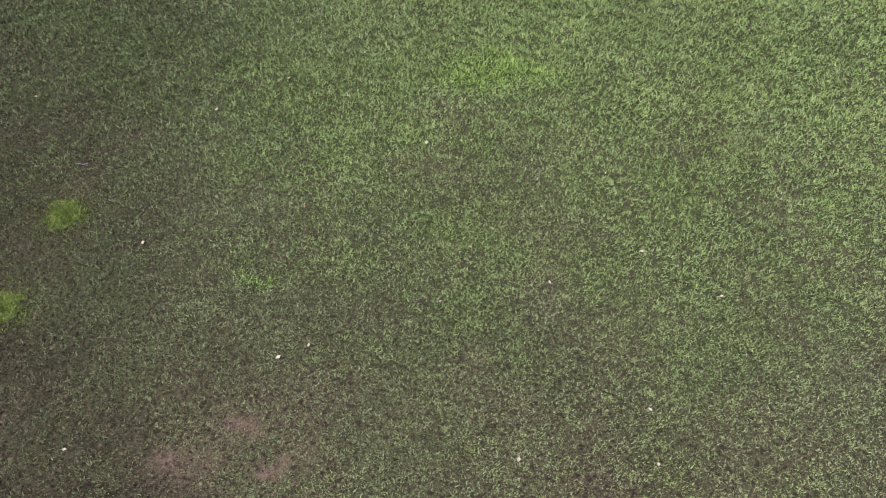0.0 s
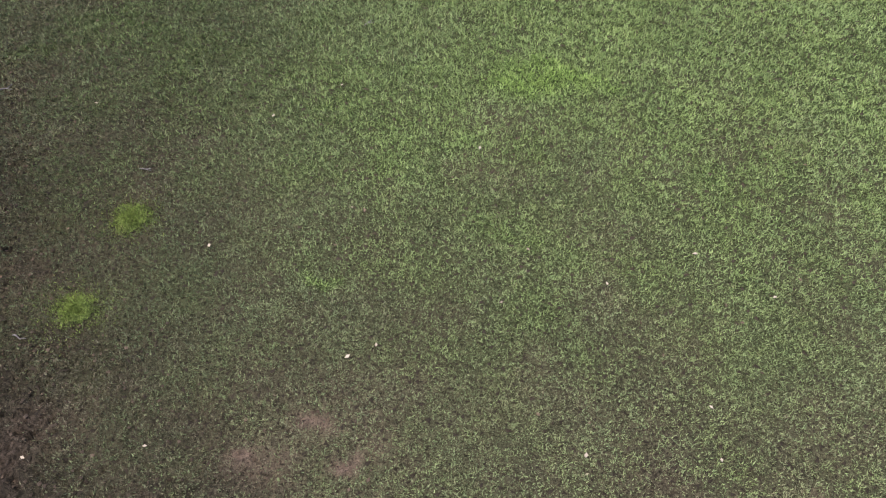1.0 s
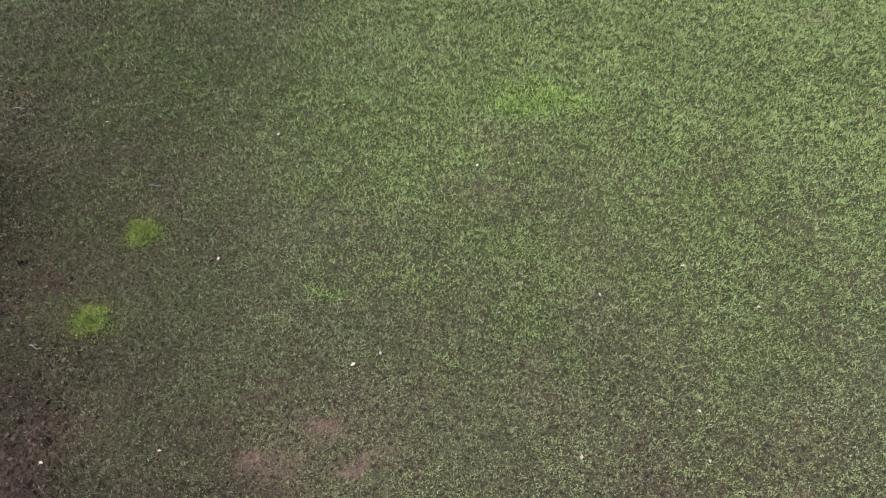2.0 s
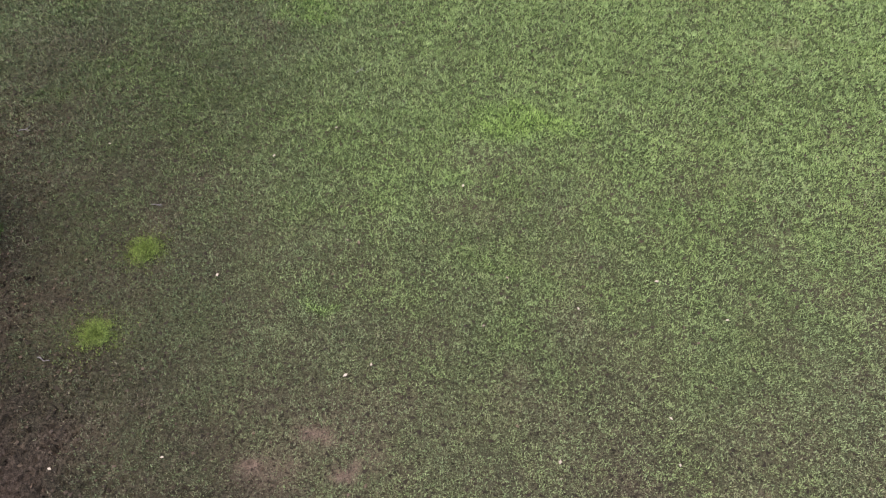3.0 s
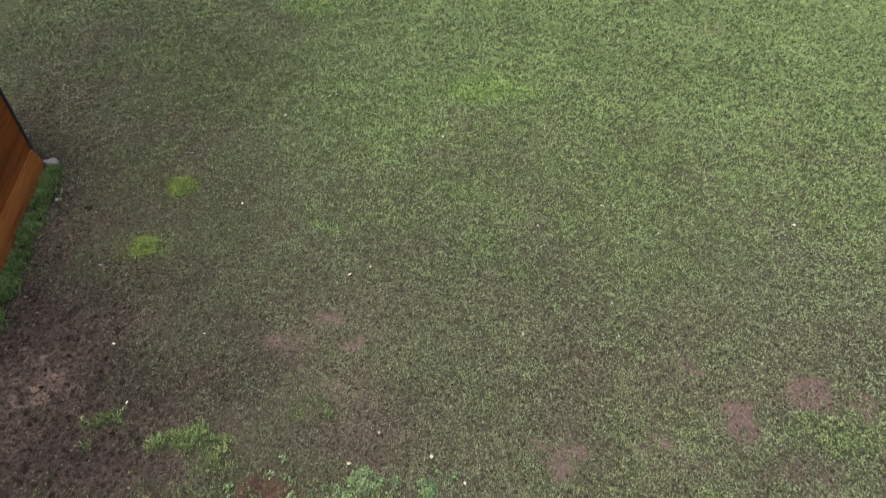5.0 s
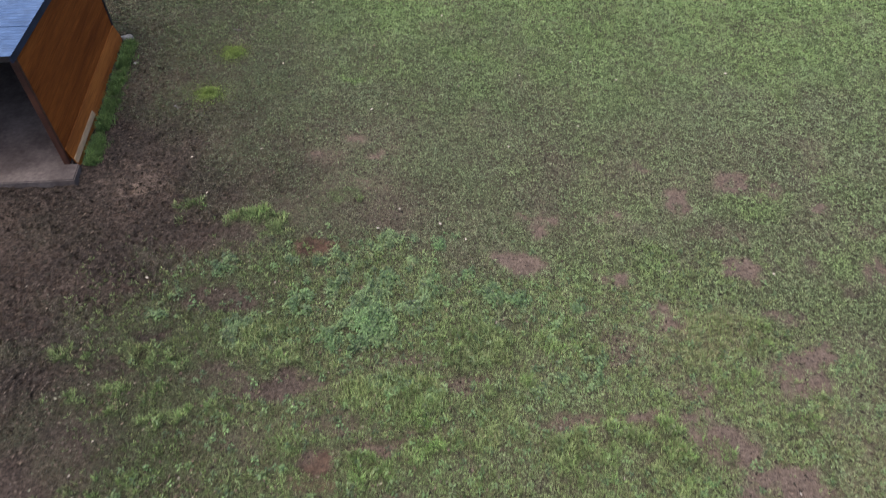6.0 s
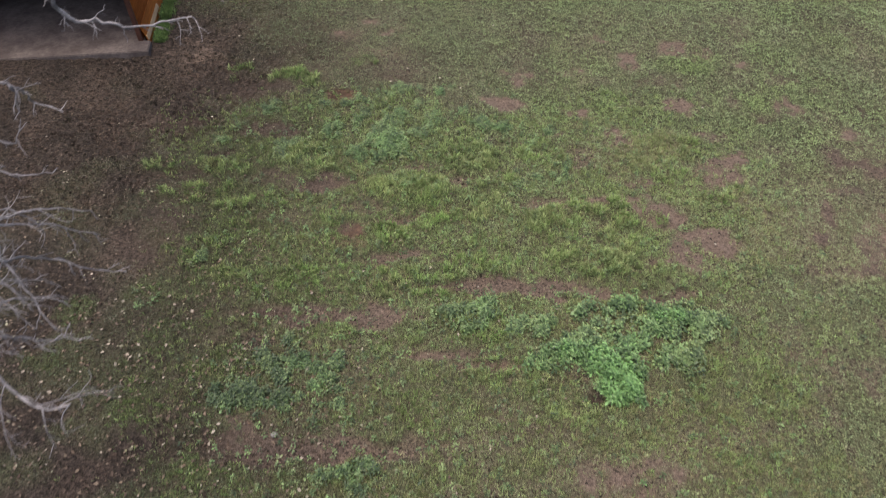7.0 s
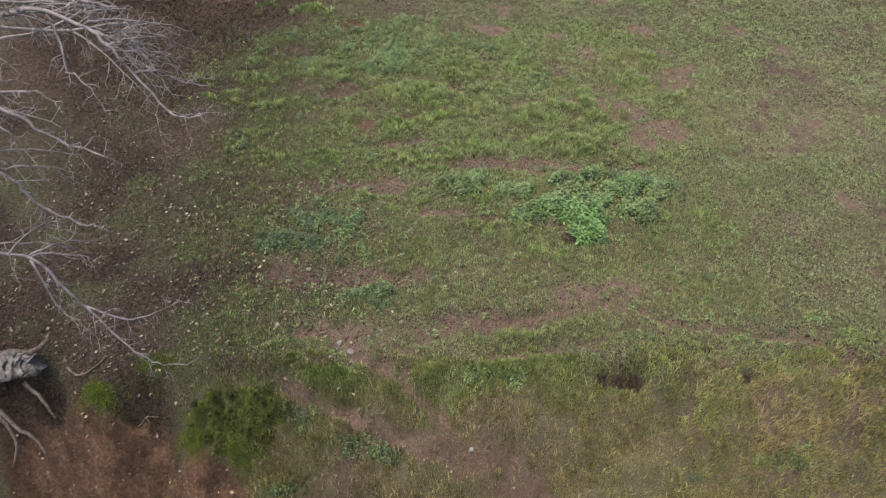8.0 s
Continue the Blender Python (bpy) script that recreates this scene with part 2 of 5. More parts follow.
def prints(x, y):
    """Depth of the hoof prints that crowd each other in soft earth, from 0 to 1."""
    out = np.zeros_like(x)
    for size, turn, seed in ((0.15, 0.3, 93), (0.21, 0.9, 97)):
        u = (x * math.cos(turn) - y * math.sin(turn)) / size + 0.3 * vnoise(x, y, 0.12, seed + 2)
        v = (x * math.sin(turn) + y * math.cos(turn)) / size + 0.3 * vnoise(x, y, 0.12, seed + 3)
        i, j = np.floor(u), np.floor(v)
        d = np.hypot(u - i - 0.35 - 0.3 * hash2(i, j, seed), 1.25 * (v - j - 0.35 - 0.3 * hash2(i, j, seed + 1)))
        wide = 0.16 + 0.26 * hash2(i, j, seed + 4)
        out = np.maximum(out, (1 - smooth(0.45 * wide, wide, d)) * (0.4 + 0.6 * hash2(i, j, seed + 5)))
    return out


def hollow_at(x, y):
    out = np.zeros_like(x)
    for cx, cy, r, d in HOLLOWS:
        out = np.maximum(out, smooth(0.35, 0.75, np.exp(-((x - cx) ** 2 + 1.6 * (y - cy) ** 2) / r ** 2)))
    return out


def trails(x, y):
    wx = x + 0.08 * vnoise(x, y, 0.35, 45) + 0.04 * vnoise(x, y, 0.12, 46)
    wy = y + 0.08 * vnoise(x, y, 0.3, 47) + 0.04 * vnoise(x, y, 0.1, 48)
    out = np.zeros_like(x)
    for half, *pts in TRAILS:
        for (ax, ay), (bx, by) in zip(pts, pts[1:]):
            dx, dy = bx - ax, by - ay
            u = np.clip(((wx - ax) * dx + (wy - ay) * dy) / (dx * dx + dy * dy), 0, 1)
            d = np.hypot(wx - ax - u * dx, wy - ay - u * dy)
            out = np.maximum(out, 1 - smooth(0.4 * half, 1.6 * half, d))
    return out * np.clip(0.85 + 0.35 * vnoise(x, y, 0.2, 49), 0, 1)


def brink(x):
    return -2.8 - 0.05 * x


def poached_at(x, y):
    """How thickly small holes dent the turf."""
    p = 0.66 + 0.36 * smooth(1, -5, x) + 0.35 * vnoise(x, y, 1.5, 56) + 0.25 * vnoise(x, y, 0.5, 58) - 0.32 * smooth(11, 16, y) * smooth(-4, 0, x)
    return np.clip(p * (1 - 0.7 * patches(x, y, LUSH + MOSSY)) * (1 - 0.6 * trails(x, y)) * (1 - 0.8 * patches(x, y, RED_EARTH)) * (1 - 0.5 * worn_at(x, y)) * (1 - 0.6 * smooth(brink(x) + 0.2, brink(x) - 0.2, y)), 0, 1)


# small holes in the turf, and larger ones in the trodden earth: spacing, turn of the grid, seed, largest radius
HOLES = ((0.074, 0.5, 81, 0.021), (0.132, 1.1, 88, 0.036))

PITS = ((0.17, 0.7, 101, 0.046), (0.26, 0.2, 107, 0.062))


def hole_in(i, j, seed):
    """Place in its cell, share of the largest radius, rank and turn of each hole."""
    h = [hash2(i, j, seed + k) for k in range(5)]
    return 0.22 + 0.56 * h[0], 0.22 + 0.56 * h[1], 0.30 + 0.70 * h[2] ** 1.5, h[3], 2.4 * (h[4] - 0.5)


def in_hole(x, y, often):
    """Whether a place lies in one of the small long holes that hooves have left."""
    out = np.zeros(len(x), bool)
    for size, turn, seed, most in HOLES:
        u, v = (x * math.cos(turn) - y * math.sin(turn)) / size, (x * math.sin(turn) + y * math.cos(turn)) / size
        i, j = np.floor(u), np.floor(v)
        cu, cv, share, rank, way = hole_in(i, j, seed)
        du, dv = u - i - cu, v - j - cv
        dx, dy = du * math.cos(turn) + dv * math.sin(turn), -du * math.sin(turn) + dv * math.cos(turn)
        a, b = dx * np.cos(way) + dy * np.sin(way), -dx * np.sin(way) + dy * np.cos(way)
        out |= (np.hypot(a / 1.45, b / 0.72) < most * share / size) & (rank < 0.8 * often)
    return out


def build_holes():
    """Shade and dark earth in the holes, painted on one low crooked lump each."""
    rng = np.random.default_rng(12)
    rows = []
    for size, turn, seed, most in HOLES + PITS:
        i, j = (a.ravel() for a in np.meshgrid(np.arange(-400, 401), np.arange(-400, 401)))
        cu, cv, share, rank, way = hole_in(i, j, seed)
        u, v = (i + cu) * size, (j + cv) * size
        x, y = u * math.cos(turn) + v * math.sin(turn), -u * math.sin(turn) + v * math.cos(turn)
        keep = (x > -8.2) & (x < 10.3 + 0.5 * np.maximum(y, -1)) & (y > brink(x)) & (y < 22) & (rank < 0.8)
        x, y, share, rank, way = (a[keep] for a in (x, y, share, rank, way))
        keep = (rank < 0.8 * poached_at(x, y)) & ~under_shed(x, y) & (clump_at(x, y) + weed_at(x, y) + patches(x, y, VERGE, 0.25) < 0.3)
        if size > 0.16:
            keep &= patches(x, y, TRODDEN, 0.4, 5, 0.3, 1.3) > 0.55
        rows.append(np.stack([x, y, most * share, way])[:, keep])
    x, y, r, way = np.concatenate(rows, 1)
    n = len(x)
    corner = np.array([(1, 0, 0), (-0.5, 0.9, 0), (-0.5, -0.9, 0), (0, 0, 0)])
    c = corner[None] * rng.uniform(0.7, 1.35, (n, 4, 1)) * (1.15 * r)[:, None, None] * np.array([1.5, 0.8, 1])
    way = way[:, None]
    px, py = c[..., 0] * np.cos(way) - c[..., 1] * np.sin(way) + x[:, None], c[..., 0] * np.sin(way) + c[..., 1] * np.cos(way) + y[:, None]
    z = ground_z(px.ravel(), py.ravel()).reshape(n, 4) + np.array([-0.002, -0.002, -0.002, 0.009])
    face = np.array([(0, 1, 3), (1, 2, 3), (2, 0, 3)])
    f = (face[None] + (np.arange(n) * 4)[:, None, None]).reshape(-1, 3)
    ob = mesh_object("hole_shade_lumps", np.stack([px, py, z], 2).reshape(-1, 3), f, CLOD_AND_SHADE, {"shade": np.repeat(rng.uniform(0, 0.1, n) + 0.25 * smooth(10, 15, y) * smooth(-4, 0, x), 4), "lush": np.zeros(4 * n), "dry": np.zeros(4 * n)})
    tagged(ob, "dark lumps for the shade and bare earth of small hoof holes in the turf", "soil", kind="stuff")


SHED_AT = pose(-6.02, 9.73, 0.0, 0, 0, 1.6)


def under_shed(x, y):
    c, s = math.cos(radians(1.6)), math.sin(radians(1.6))
    dx, dy = x + 6.02, y - 9.73
    lx, ly = c * dx + s * dy, -s * dx + c * dy
    return (lx < 0.02) & (lx > -5.6) & (ly > -0.02) & (ly < 5.0)


def ground_z(x, y):
    if np.ndim(x) == 0:
        return float(ground_z(np.array([x], float), np.array([y], float))[0])
    z = -0.03443 * 40 * np.tanh(x / 40) + 0.02833 * 60 * np.tanh(y / 60)
    edge = brink(x) + 0.22 * vnoise(x, y * 0 + 3.0, 1.1, 41) + 0.06 * vnoise(x, y * 0 + 1.0, 0.3, 42)
    steep = 1.25 + 0.5 * (1 - smooth(-5.2, -4.4, x))
    fall = steep * 0.2 * np.logaddexp(0, (edge - y) / 0.2)
    z = z - 6 * np.tanh(fall / 6)
    near = smooth(60, 25, np.hypot(x, y - 8))
    z = z + near * (0.035 * vnoise(x, y, 1.3, 11) + 0.016 * vnoise(x, y, 0.42, 12) + 0.011 * vnoise(x, y, 0.16, 13))
    z = z + 0.075 * vnoise(x * 0.28, y, 0.62, 16) * smooth(8.0, 5.5, y) * near
    z = z + near * (0.13 * vnoise(x, y, 0.55, 14) + 0.17 * vnoise(x * 0.4, y, 0.30, 17)) * smooth(edge + 0.4, edge - 0.5, y)
    z = z + near * (0.22 * vnoise(x, y * 0.6, 0.5, 18) + 0.07 * vnoise(x, y * 0.6, 0.19, 19)) * smooth(edge + 0.1, edge - 0.4, y) * smooth(-4.3, -5.0, x)
    z = z + near * 0.08 * vnoise(x, y * 0.4, 0.22, 10) * smooth(edge + 0.1, edge - 0.4, y) * smooth(-3.9, -4.6, x)
    z = z + near * 0.020 * vnoise(x, y, 0.12, 15)
    z = z + 0.045 * vnoise(x, y, 0.17, 20) * patches(x, y, TRODDEN, 0.4)
    z = z - 0.09 * prints(x, y) * smooth(0.2, 0.7, patches(x, y, TRODDEN, 0.4, 5, 0.3, 1.3))
    z = z - 0.07 * patches(x, y, TRACKS, 0.1) - 0.09 * trails(x, y) + 0.06 * patches(x, y, RIDGES, 0.1)
    z = z + 0.09 * clump_at(x, y) + 0.12 * patches(x, y, NETTLES, 0.2) - 0.05 * gap_at(x, y)
    for cx, cy, r, d in HOLLOWS:
        z = z - d * np.exp(-((x - cx) ** 2 + 1.6 * (y - cy) ** 2) / r ** 2)
    z = np.where(under_shed(x + 0.2, y) & under_shed(x, y - 0.1), np.minimum(z, 0.5), z)
    return z


def worn_at(x, y):
    """Worn patches that thin out towards their edges."""
    mottle = 0.98 + 0.65 * vnoise(x, y, 0.14, 27) + 0.30 * vnoise(x, y, 0.30, 30)
    return np.clip(1.12 * patches(x, y, WORN + WORN_SLOPE, 0.15, 5, 0.25, 1.3) * mottle, 0, 1)


def gap_at(x, y):
    return np.maximum(patches(x, y, GAPS + GAPS_LOW, 0.18, 35, 0.65, 1.35), patches(x, y, TRACKS, 0.18))


def soil_at(x, y):
    base = 0.20 + 0.50 * smooth(-0.5, -5.5, x) * (1 - 0.50 * smooth(13, 17, y)) + 0.24 * np.exp(-((y - 9.6) / 2.2) ** 2) * smooth(7, 1, x)
    base = base + 0.10 * smooth(13, 11, y) - 0.15 * smooth(13, 19, y) + (0.04 + 0.55 * vnoise(x, y, 0.75, 26)) * smooth(4.0, 0.5, y) * smooth(0.5, -3.5, x)
    base = base + 0.18 * vnoise(x, y, 1.7, 21) + 0.16 * vnoise(x, y, 0.5, 22)
    base = base + 0.42 * smooth(0.40, 0.75, vnoise(x, y, 0.42, 37) + 0.3 * vnoise(x, y, 0.15, 38)) * smooth(4.5, 6, x) * smooth(9.5, 8, y)
    zone = slope_zone(x, y)
    base = base * (1 - 0.85 * zone) + 0.85 * zone * (0.28 + 0.26 * vnoise(x, y, 0.4, 28) + 0.16 * smooth(0, -4, x) + 0.26 * smooth(2.0, -0.5, y))
    s = np.maximum(np.maximum(patches(x, y, TRODDEN, 0.4, 5, 0.3, 1.3), worn_at(x, y)), patches(x, y, RED_EARTH))
    s = np.clip(np.maximum(base, s), 0, 1)
    s = s * (1 - 0.75 * np.maximum(clump_at(x, y), weed_at(x, y)))
    s = np.maximum(s, np.maximum(gap_at(x, y), patches(x, y, BRINK_TRACK, 0.2)))
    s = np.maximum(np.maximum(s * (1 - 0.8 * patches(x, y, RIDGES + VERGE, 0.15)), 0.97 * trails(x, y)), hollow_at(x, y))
    return s * (1 - 0.85 * patches(x, y, LUSH + MOSSY))


def trod_shade_at(x, y):
    """Dark damp earth, and shade painted into hollows; worn slope patches are drier and lighter."""
    light = worn_at(x, y) * smooth(-3.5, -1.5, x)
    light = np.maximum(light, np.maximum(0.6 * trails(x, y), np.maximum(0.3 * gap_at(x, y), patches(x, y, BRINK_TRACK, 0.2))) * smooth(-4.0, -1.0, x))
    # Hollows get extra dark colour for the shade inside them.
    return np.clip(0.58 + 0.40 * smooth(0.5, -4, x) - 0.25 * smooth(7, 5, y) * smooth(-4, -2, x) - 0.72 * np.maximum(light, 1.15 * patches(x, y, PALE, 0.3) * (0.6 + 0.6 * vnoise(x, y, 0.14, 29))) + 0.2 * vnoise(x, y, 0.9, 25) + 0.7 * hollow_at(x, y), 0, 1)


def sward_at(x, y):
    """How fresh and bright the grass is: more so out on the open pasture."""
    g = -0.06 + 0.16 * smooth(-3, 6, x) + 0.34 * smooth(10, 18, y) * smooth(-6, 1, x) + 0.16 * smooth(11, 16, y)
    g = np.clip(g + 0.25 * slope_zone(x, y) * smooth(0, 3, y) + 0.20 * vnoise(x, y, 2.3, 23) + 0.20 * vnoise(x, y, 0.7, 24) + 0.10 * smooth(13, 18, y), 0, 0.52)
    return np.clip(np.maximum(np.maximum(g, patches(x, y, LUSH + MOSSY, 0.28, 5, 0.4, 1.35)), 0.7 * clump_at(x, y)), 0, 1)


def slope_zone(x, y):
    wx, wy = x + 0.9 * vnoise(x, y, 1.1, 78) + 0.3 * vnoise(x, y, 0.3, 79), y + 0.7 * vnoise(x, y, 1.3, 80) + 0.3 * vnoise(x, y, 0.3, 87)
    return smooth(8.8, 7.0, wy) * smooth(-5.4, -3.8, wx) * smooth(8.5, 5.5, wx) * smooth(brink(x) + 0.1, brink(x) + 0.6, y)


def clump_at(x, y):
    """Clumps of longer grass, broken up into tufts."""
    c = patches(x, y, CLUMPS + CLUMPS_LOW, 0.28, 31, 0.4, 1.2)
    return c * smooth(-0.75, 0.25, vnoise(x, y, 0.21, 71) + 0.5 * vnoise(x, y, 0.09, 72)) * (1 - 0.9 * gap_at(x, y))


def weed_at(x, y):
    """Broad-leaved weeds, broken up in the same way."""
    w = np.maximum(patches(x, y, BROADLEAF + GREY_WEEDS, 0.3, 32, 0.3, 1.25), 0.92 * patches(x, y, NETTLES, 0.3, 33, 0.3, 1.2))
    return w * smooth(-0.55, 0.35, vnoise(x, y, 0.24, 76) + 0.5 * vnoise(x, y, 0.1, 77)) * (1 - 0.85 * gap_at(x, y))


# ---- materials ----
def material(name):
    m = bpy.data.materials.new(name)
    m.use_nodes = True
    t = m.node_tree
    return m, t, t.nodes["Principled BSDF"]


def node(t, kind, **settings):
    n = t.nodes.new("ShaderNode" + kind)
    for key, value in settings.items():
        n.inputs[key.replace("_", " ")].default_value = value
    return n


def attribute(t, name):
    n = t.nodes.new("ShaderNodeAttribute")
    n.attribute_name = name
    return n.outputs["Fac"]


def blend(t, fac, a, b, mode="MIX"):
    n = t.nodes.new("ShaderNodeMix")
    n.data_type, n.blend_type = "RGBA", mode
    for socket, value in ((n.inputs[0], fac), (n.inputs[6], a), (n.inputs[7], b)):
        if isinstance(value, bpy.types.NodeSocket):
            t.links.new(value, socket)
        elif isinstance(value, (int, float)):
            socket.default_value = value
        else:
            socket.default_value = (*value, 1)
    return n.outputs[2]


def grain(t, scale, detail=4.0, rough=0.6, stretch=None, local=False, curl=0.0):
    """Noise over the place (or over the object), scale in bumps per metre."""
    co = t.nodes.new("ShaderNodeTexCoord") if local else t.nodes.new("ShaderNodeNewGeometry")
    out = co.outputs["Object"] if local else co.outputs["Position"]
    if stretch:
        mp = t.nodes.new("ShaderNodeMapping")
        mp.inputs["Scale"].default_value = stretch
        t.links.new(out, mp.inputs["Vector"])
        out = mp.outputs["Vector"]
    n = node(t, "TexNoise", Scale=scale, Detail=detail, Roughness=rough, Distortion=curl)
    t.links.new(out, n.inputs["Vector"])
    return n.outputs["Fac"]


def ramp(t, fac, lo, hi):
    n = t.nodes.new("ShaderNodeMapRange")
    n.inputs["From Min"].default_value, n.inputs["From Max"].default_value = lo, hi
    t.links.new(fac, n.inputs["Value"])
    return n.outputs["Result"]


def times(t, a, b):
    n = t.nodes.new("ShaderNodeMath")
    n.operation = "MULTIPLY"
    for socket, value in zip(n.inputs, (a, b)):
        if isinstance(value, bpy.types.NodeSocket):
            t.links.new(value, socket)
        else:
            socket.default_value = value
    return n.outputs[0]


def relief(t, bsdf, height, strength, distance):
    b = node(t, "Bump", Strength=strength, Distance=distance)
    t.links.new(height, b.inputs["Height"])
    t.links.new(b.outputs["Normal"], bsdf.inputs["Normal"])


def paint(t, bsdf, colour, rough=0.8, spec=0.2, metal=0.0):
    if isinstance(colour, bpy.types.NodeSocket):
        t.links.new(colour, bsdf.inputs["Base Color"])
    else:
        bsdf.inputs["Base Color"].default_value = (*colour, 1)
    bsdf.inputs["Roughness"].default_value = rough
    bsdf.inputs["Specular IOR Level"].default_value = spec
    bsdf.inputs["Metallic"].default_value = metal


def two_tone(name, dark, light, scale, rough=0.8, bump=0.3, distance=0.004, spec=0.2, stretch=None, local=False, contrast=(0.35, 0.65), metal=0.0):
    """A surface of two close colours, mottled at two scales, with fine relief."""
    m, t, bsdf = material(name)
    coarse = grain(t, scale, 4, 0.6, stretch, local)
    fine = grain(t, scale * 7, 3, 0.6, stretch, local)
    c = blend(t, ramp(t, coarse, *contrast), dark, light)
    c = blend(t, ramp(t, fine, 0.3, 0.75), c, blend(t, 1.0, c, (0.62, 0.6, 0.6), "MULTIPLY"))
    paint(t, bsdf, c, rough, spec, metal)
    relief(t, bsdf, fine, bump, distance)
    return m


def ground_material():
    m, t, bsdf = material("pasture")
    soil, trod_shade, lush, red, dry, pit = (attribute(t, a) for a in ("soil", "trod_shade", "lush", "red", "dry", "pit"))
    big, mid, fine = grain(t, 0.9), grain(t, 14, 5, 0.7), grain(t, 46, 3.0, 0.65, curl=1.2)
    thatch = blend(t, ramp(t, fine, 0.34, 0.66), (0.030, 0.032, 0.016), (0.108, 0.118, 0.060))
    thatch = blend(t, lush, thatch, blend(t, ramp(t, fine, 0.34, 0.66), (0.026, 0.036, 0.013), (0.084, 0.118, 0.040)))
    thatch = blend(t, dry, thatch, (0.15, 0.132, 0.080))
    worn = blend(t, ramp(t, mid, 0.3, 0.7), (0.096, 0.068, 0.053), (0.205, 0.148, 0.115))
    dark = blend(t, ramp(t, mid, 0.33, 0.70), (0.010, 0.0076, 0.0062), (0.078, 0.059, 0.048))
    dark = blend(t, ramp(t, big, 0.4, 0.7), dark, blend(t, 1.0, dark, (1.35, 1.25, 1.2), "MULTIPLY"))
    earth = blend(t, trod_shade, worn, dark)
    earth = blend(t, red, earth, blend(t, ramp(t, mid, 0.3, 0.7), (0.046, 0.026, 0.017), (0.182, 0.107, 0.070)))
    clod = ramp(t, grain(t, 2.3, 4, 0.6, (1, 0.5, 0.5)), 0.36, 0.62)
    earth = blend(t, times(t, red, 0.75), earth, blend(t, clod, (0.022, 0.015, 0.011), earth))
    c = plain = blend(t, ramp(t, soil, 0.1, 0.9), thatch, earth)
    # Shade and bare dark earth in the small dents, put into the colour.
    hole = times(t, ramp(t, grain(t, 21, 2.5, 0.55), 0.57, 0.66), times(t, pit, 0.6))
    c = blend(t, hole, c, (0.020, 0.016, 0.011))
    # Gap shade between blades put into the colour: low grain darker, high lighter.
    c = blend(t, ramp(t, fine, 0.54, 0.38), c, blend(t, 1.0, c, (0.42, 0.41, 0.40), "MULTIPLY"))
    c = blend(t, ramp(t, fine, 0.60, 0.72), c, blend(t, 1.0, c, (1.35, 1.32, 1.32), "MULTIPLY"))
    c = blend(t, red, c, blend(t, 0.7, c, plain))
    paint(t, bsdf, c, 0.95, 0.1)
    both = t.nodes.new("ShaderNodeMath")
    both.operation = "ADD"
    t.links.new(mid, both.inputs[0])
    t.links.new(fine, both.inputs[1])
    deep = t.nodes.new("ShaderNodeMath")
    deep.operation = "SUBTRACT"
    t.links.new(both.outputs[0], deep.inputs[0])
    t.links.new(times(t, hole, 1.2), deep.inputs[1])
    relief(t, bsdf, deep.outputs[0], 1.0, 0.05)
    return m


def blade_material(name, dark, light, lush_colour, straw, rough=0.7, spec=0.1):
    m, t, bsdf = material(name)
    shade, lush, dry = (attribute(t, a) for a in ("shade", "lush", "dry"))
    c = blend(t, shade, dark, light)
    c = blend(t, ramp(t, grain(t, 1.3, 3), 0.3, 0.7), c, blend(t, 1.0, c, (1.05, 1.02, 0.90), "MULTIPLY"))
    c = blend(t, lush, c, blend(t, shade, tuple(0.45 * v for v in lush_colour), tuple(1.6 * v for v in lush_colour)))
    c = blend(t, dry, c, blend(t, shade, tuple(0.55 * v for v in straw), straw))
    paint(t, bsdf, c, rough, spec)
    return m


GROUND = ground_material()
GRASS = blade_material("grass", (0.024, 0.034, 0.013), (0.204, 0.260, 0.126), (0.128, 0.196, 0.044), (0.176, 0.140, 0.098), 0.55, 0.35)
SLOPE = blade_material("slope_grass", (0.042, 0.052, 0.022), (0.278, 0.340, 0.148), (0.126, 0.208, 0.056), (0.290, 0.230, 0.140))
BANK = blade_material("bank_grass", (0.090, 0.108, 0.038), (0.385, 0.410, 0.165), (0.165, 0.245, 0.060), (0.455, 0.355, 0.180))
LEAF = blade_material("weed_leaf", (0.017, 0.029, 0.012), (0.140, 0.188, 0.076), (0.064, 0.122, 0.036), (0.21, 0.16, 0.09), 0.5, 0.3)
LITTER = blade_material("fallen_leaf", (0.046, 0.031, 0.025), (0.125, 0.094, 0.073), (0.15, 0.145, 0.10), (0.34, 0.29, 0.235))
# The dark end also colours the lumps that paint shade in the holes.
CLOD_AND_SHADE = blade_material("crumb_and_hole_shade", (0.014, 0.011, 0.008), (0.090, 0.067, 0.053), (0.08, 0.07, 0.05), (0.110, 0.070, 0.048))
HUMMOCK = blade_material("hummock_moss", (0.044, 0.060, 0.019), (0.180, 0.222, 0.076), (0.124, 0.172, 0.038), (0.15, 0.12, 0.06))
MOSS = blade_material("moss", (0.011, 0.015, 0.005), (0.080, 0.096, 0.028), (0.090, 0.126, 0.022), (0.11, 0.095, 0.04))
BARK = two_tone("pale_bark", (0.042, 0.037, 0.035), (0.205, 0.191, 0.184), 9, 0.9, 0.5, 0.01)
TWIG = two_tone("twig_bark", (0.085, 0.077, 0.081), (0.225, 0.205, 0.210), 6, 0.85, 0.2, 0.003)
ROOT = two_tone("root_wood", (0.050, 0.040, 0.033), (0.135, 0.108, 0.090), 14, 0.9, 0.4, 0.006)
STONE = two_tone("pale_stone", (0.09, 0.084, 0.076), (0.185, 0.175, 0.16), 14, 0.85, 0.4, 0.004)
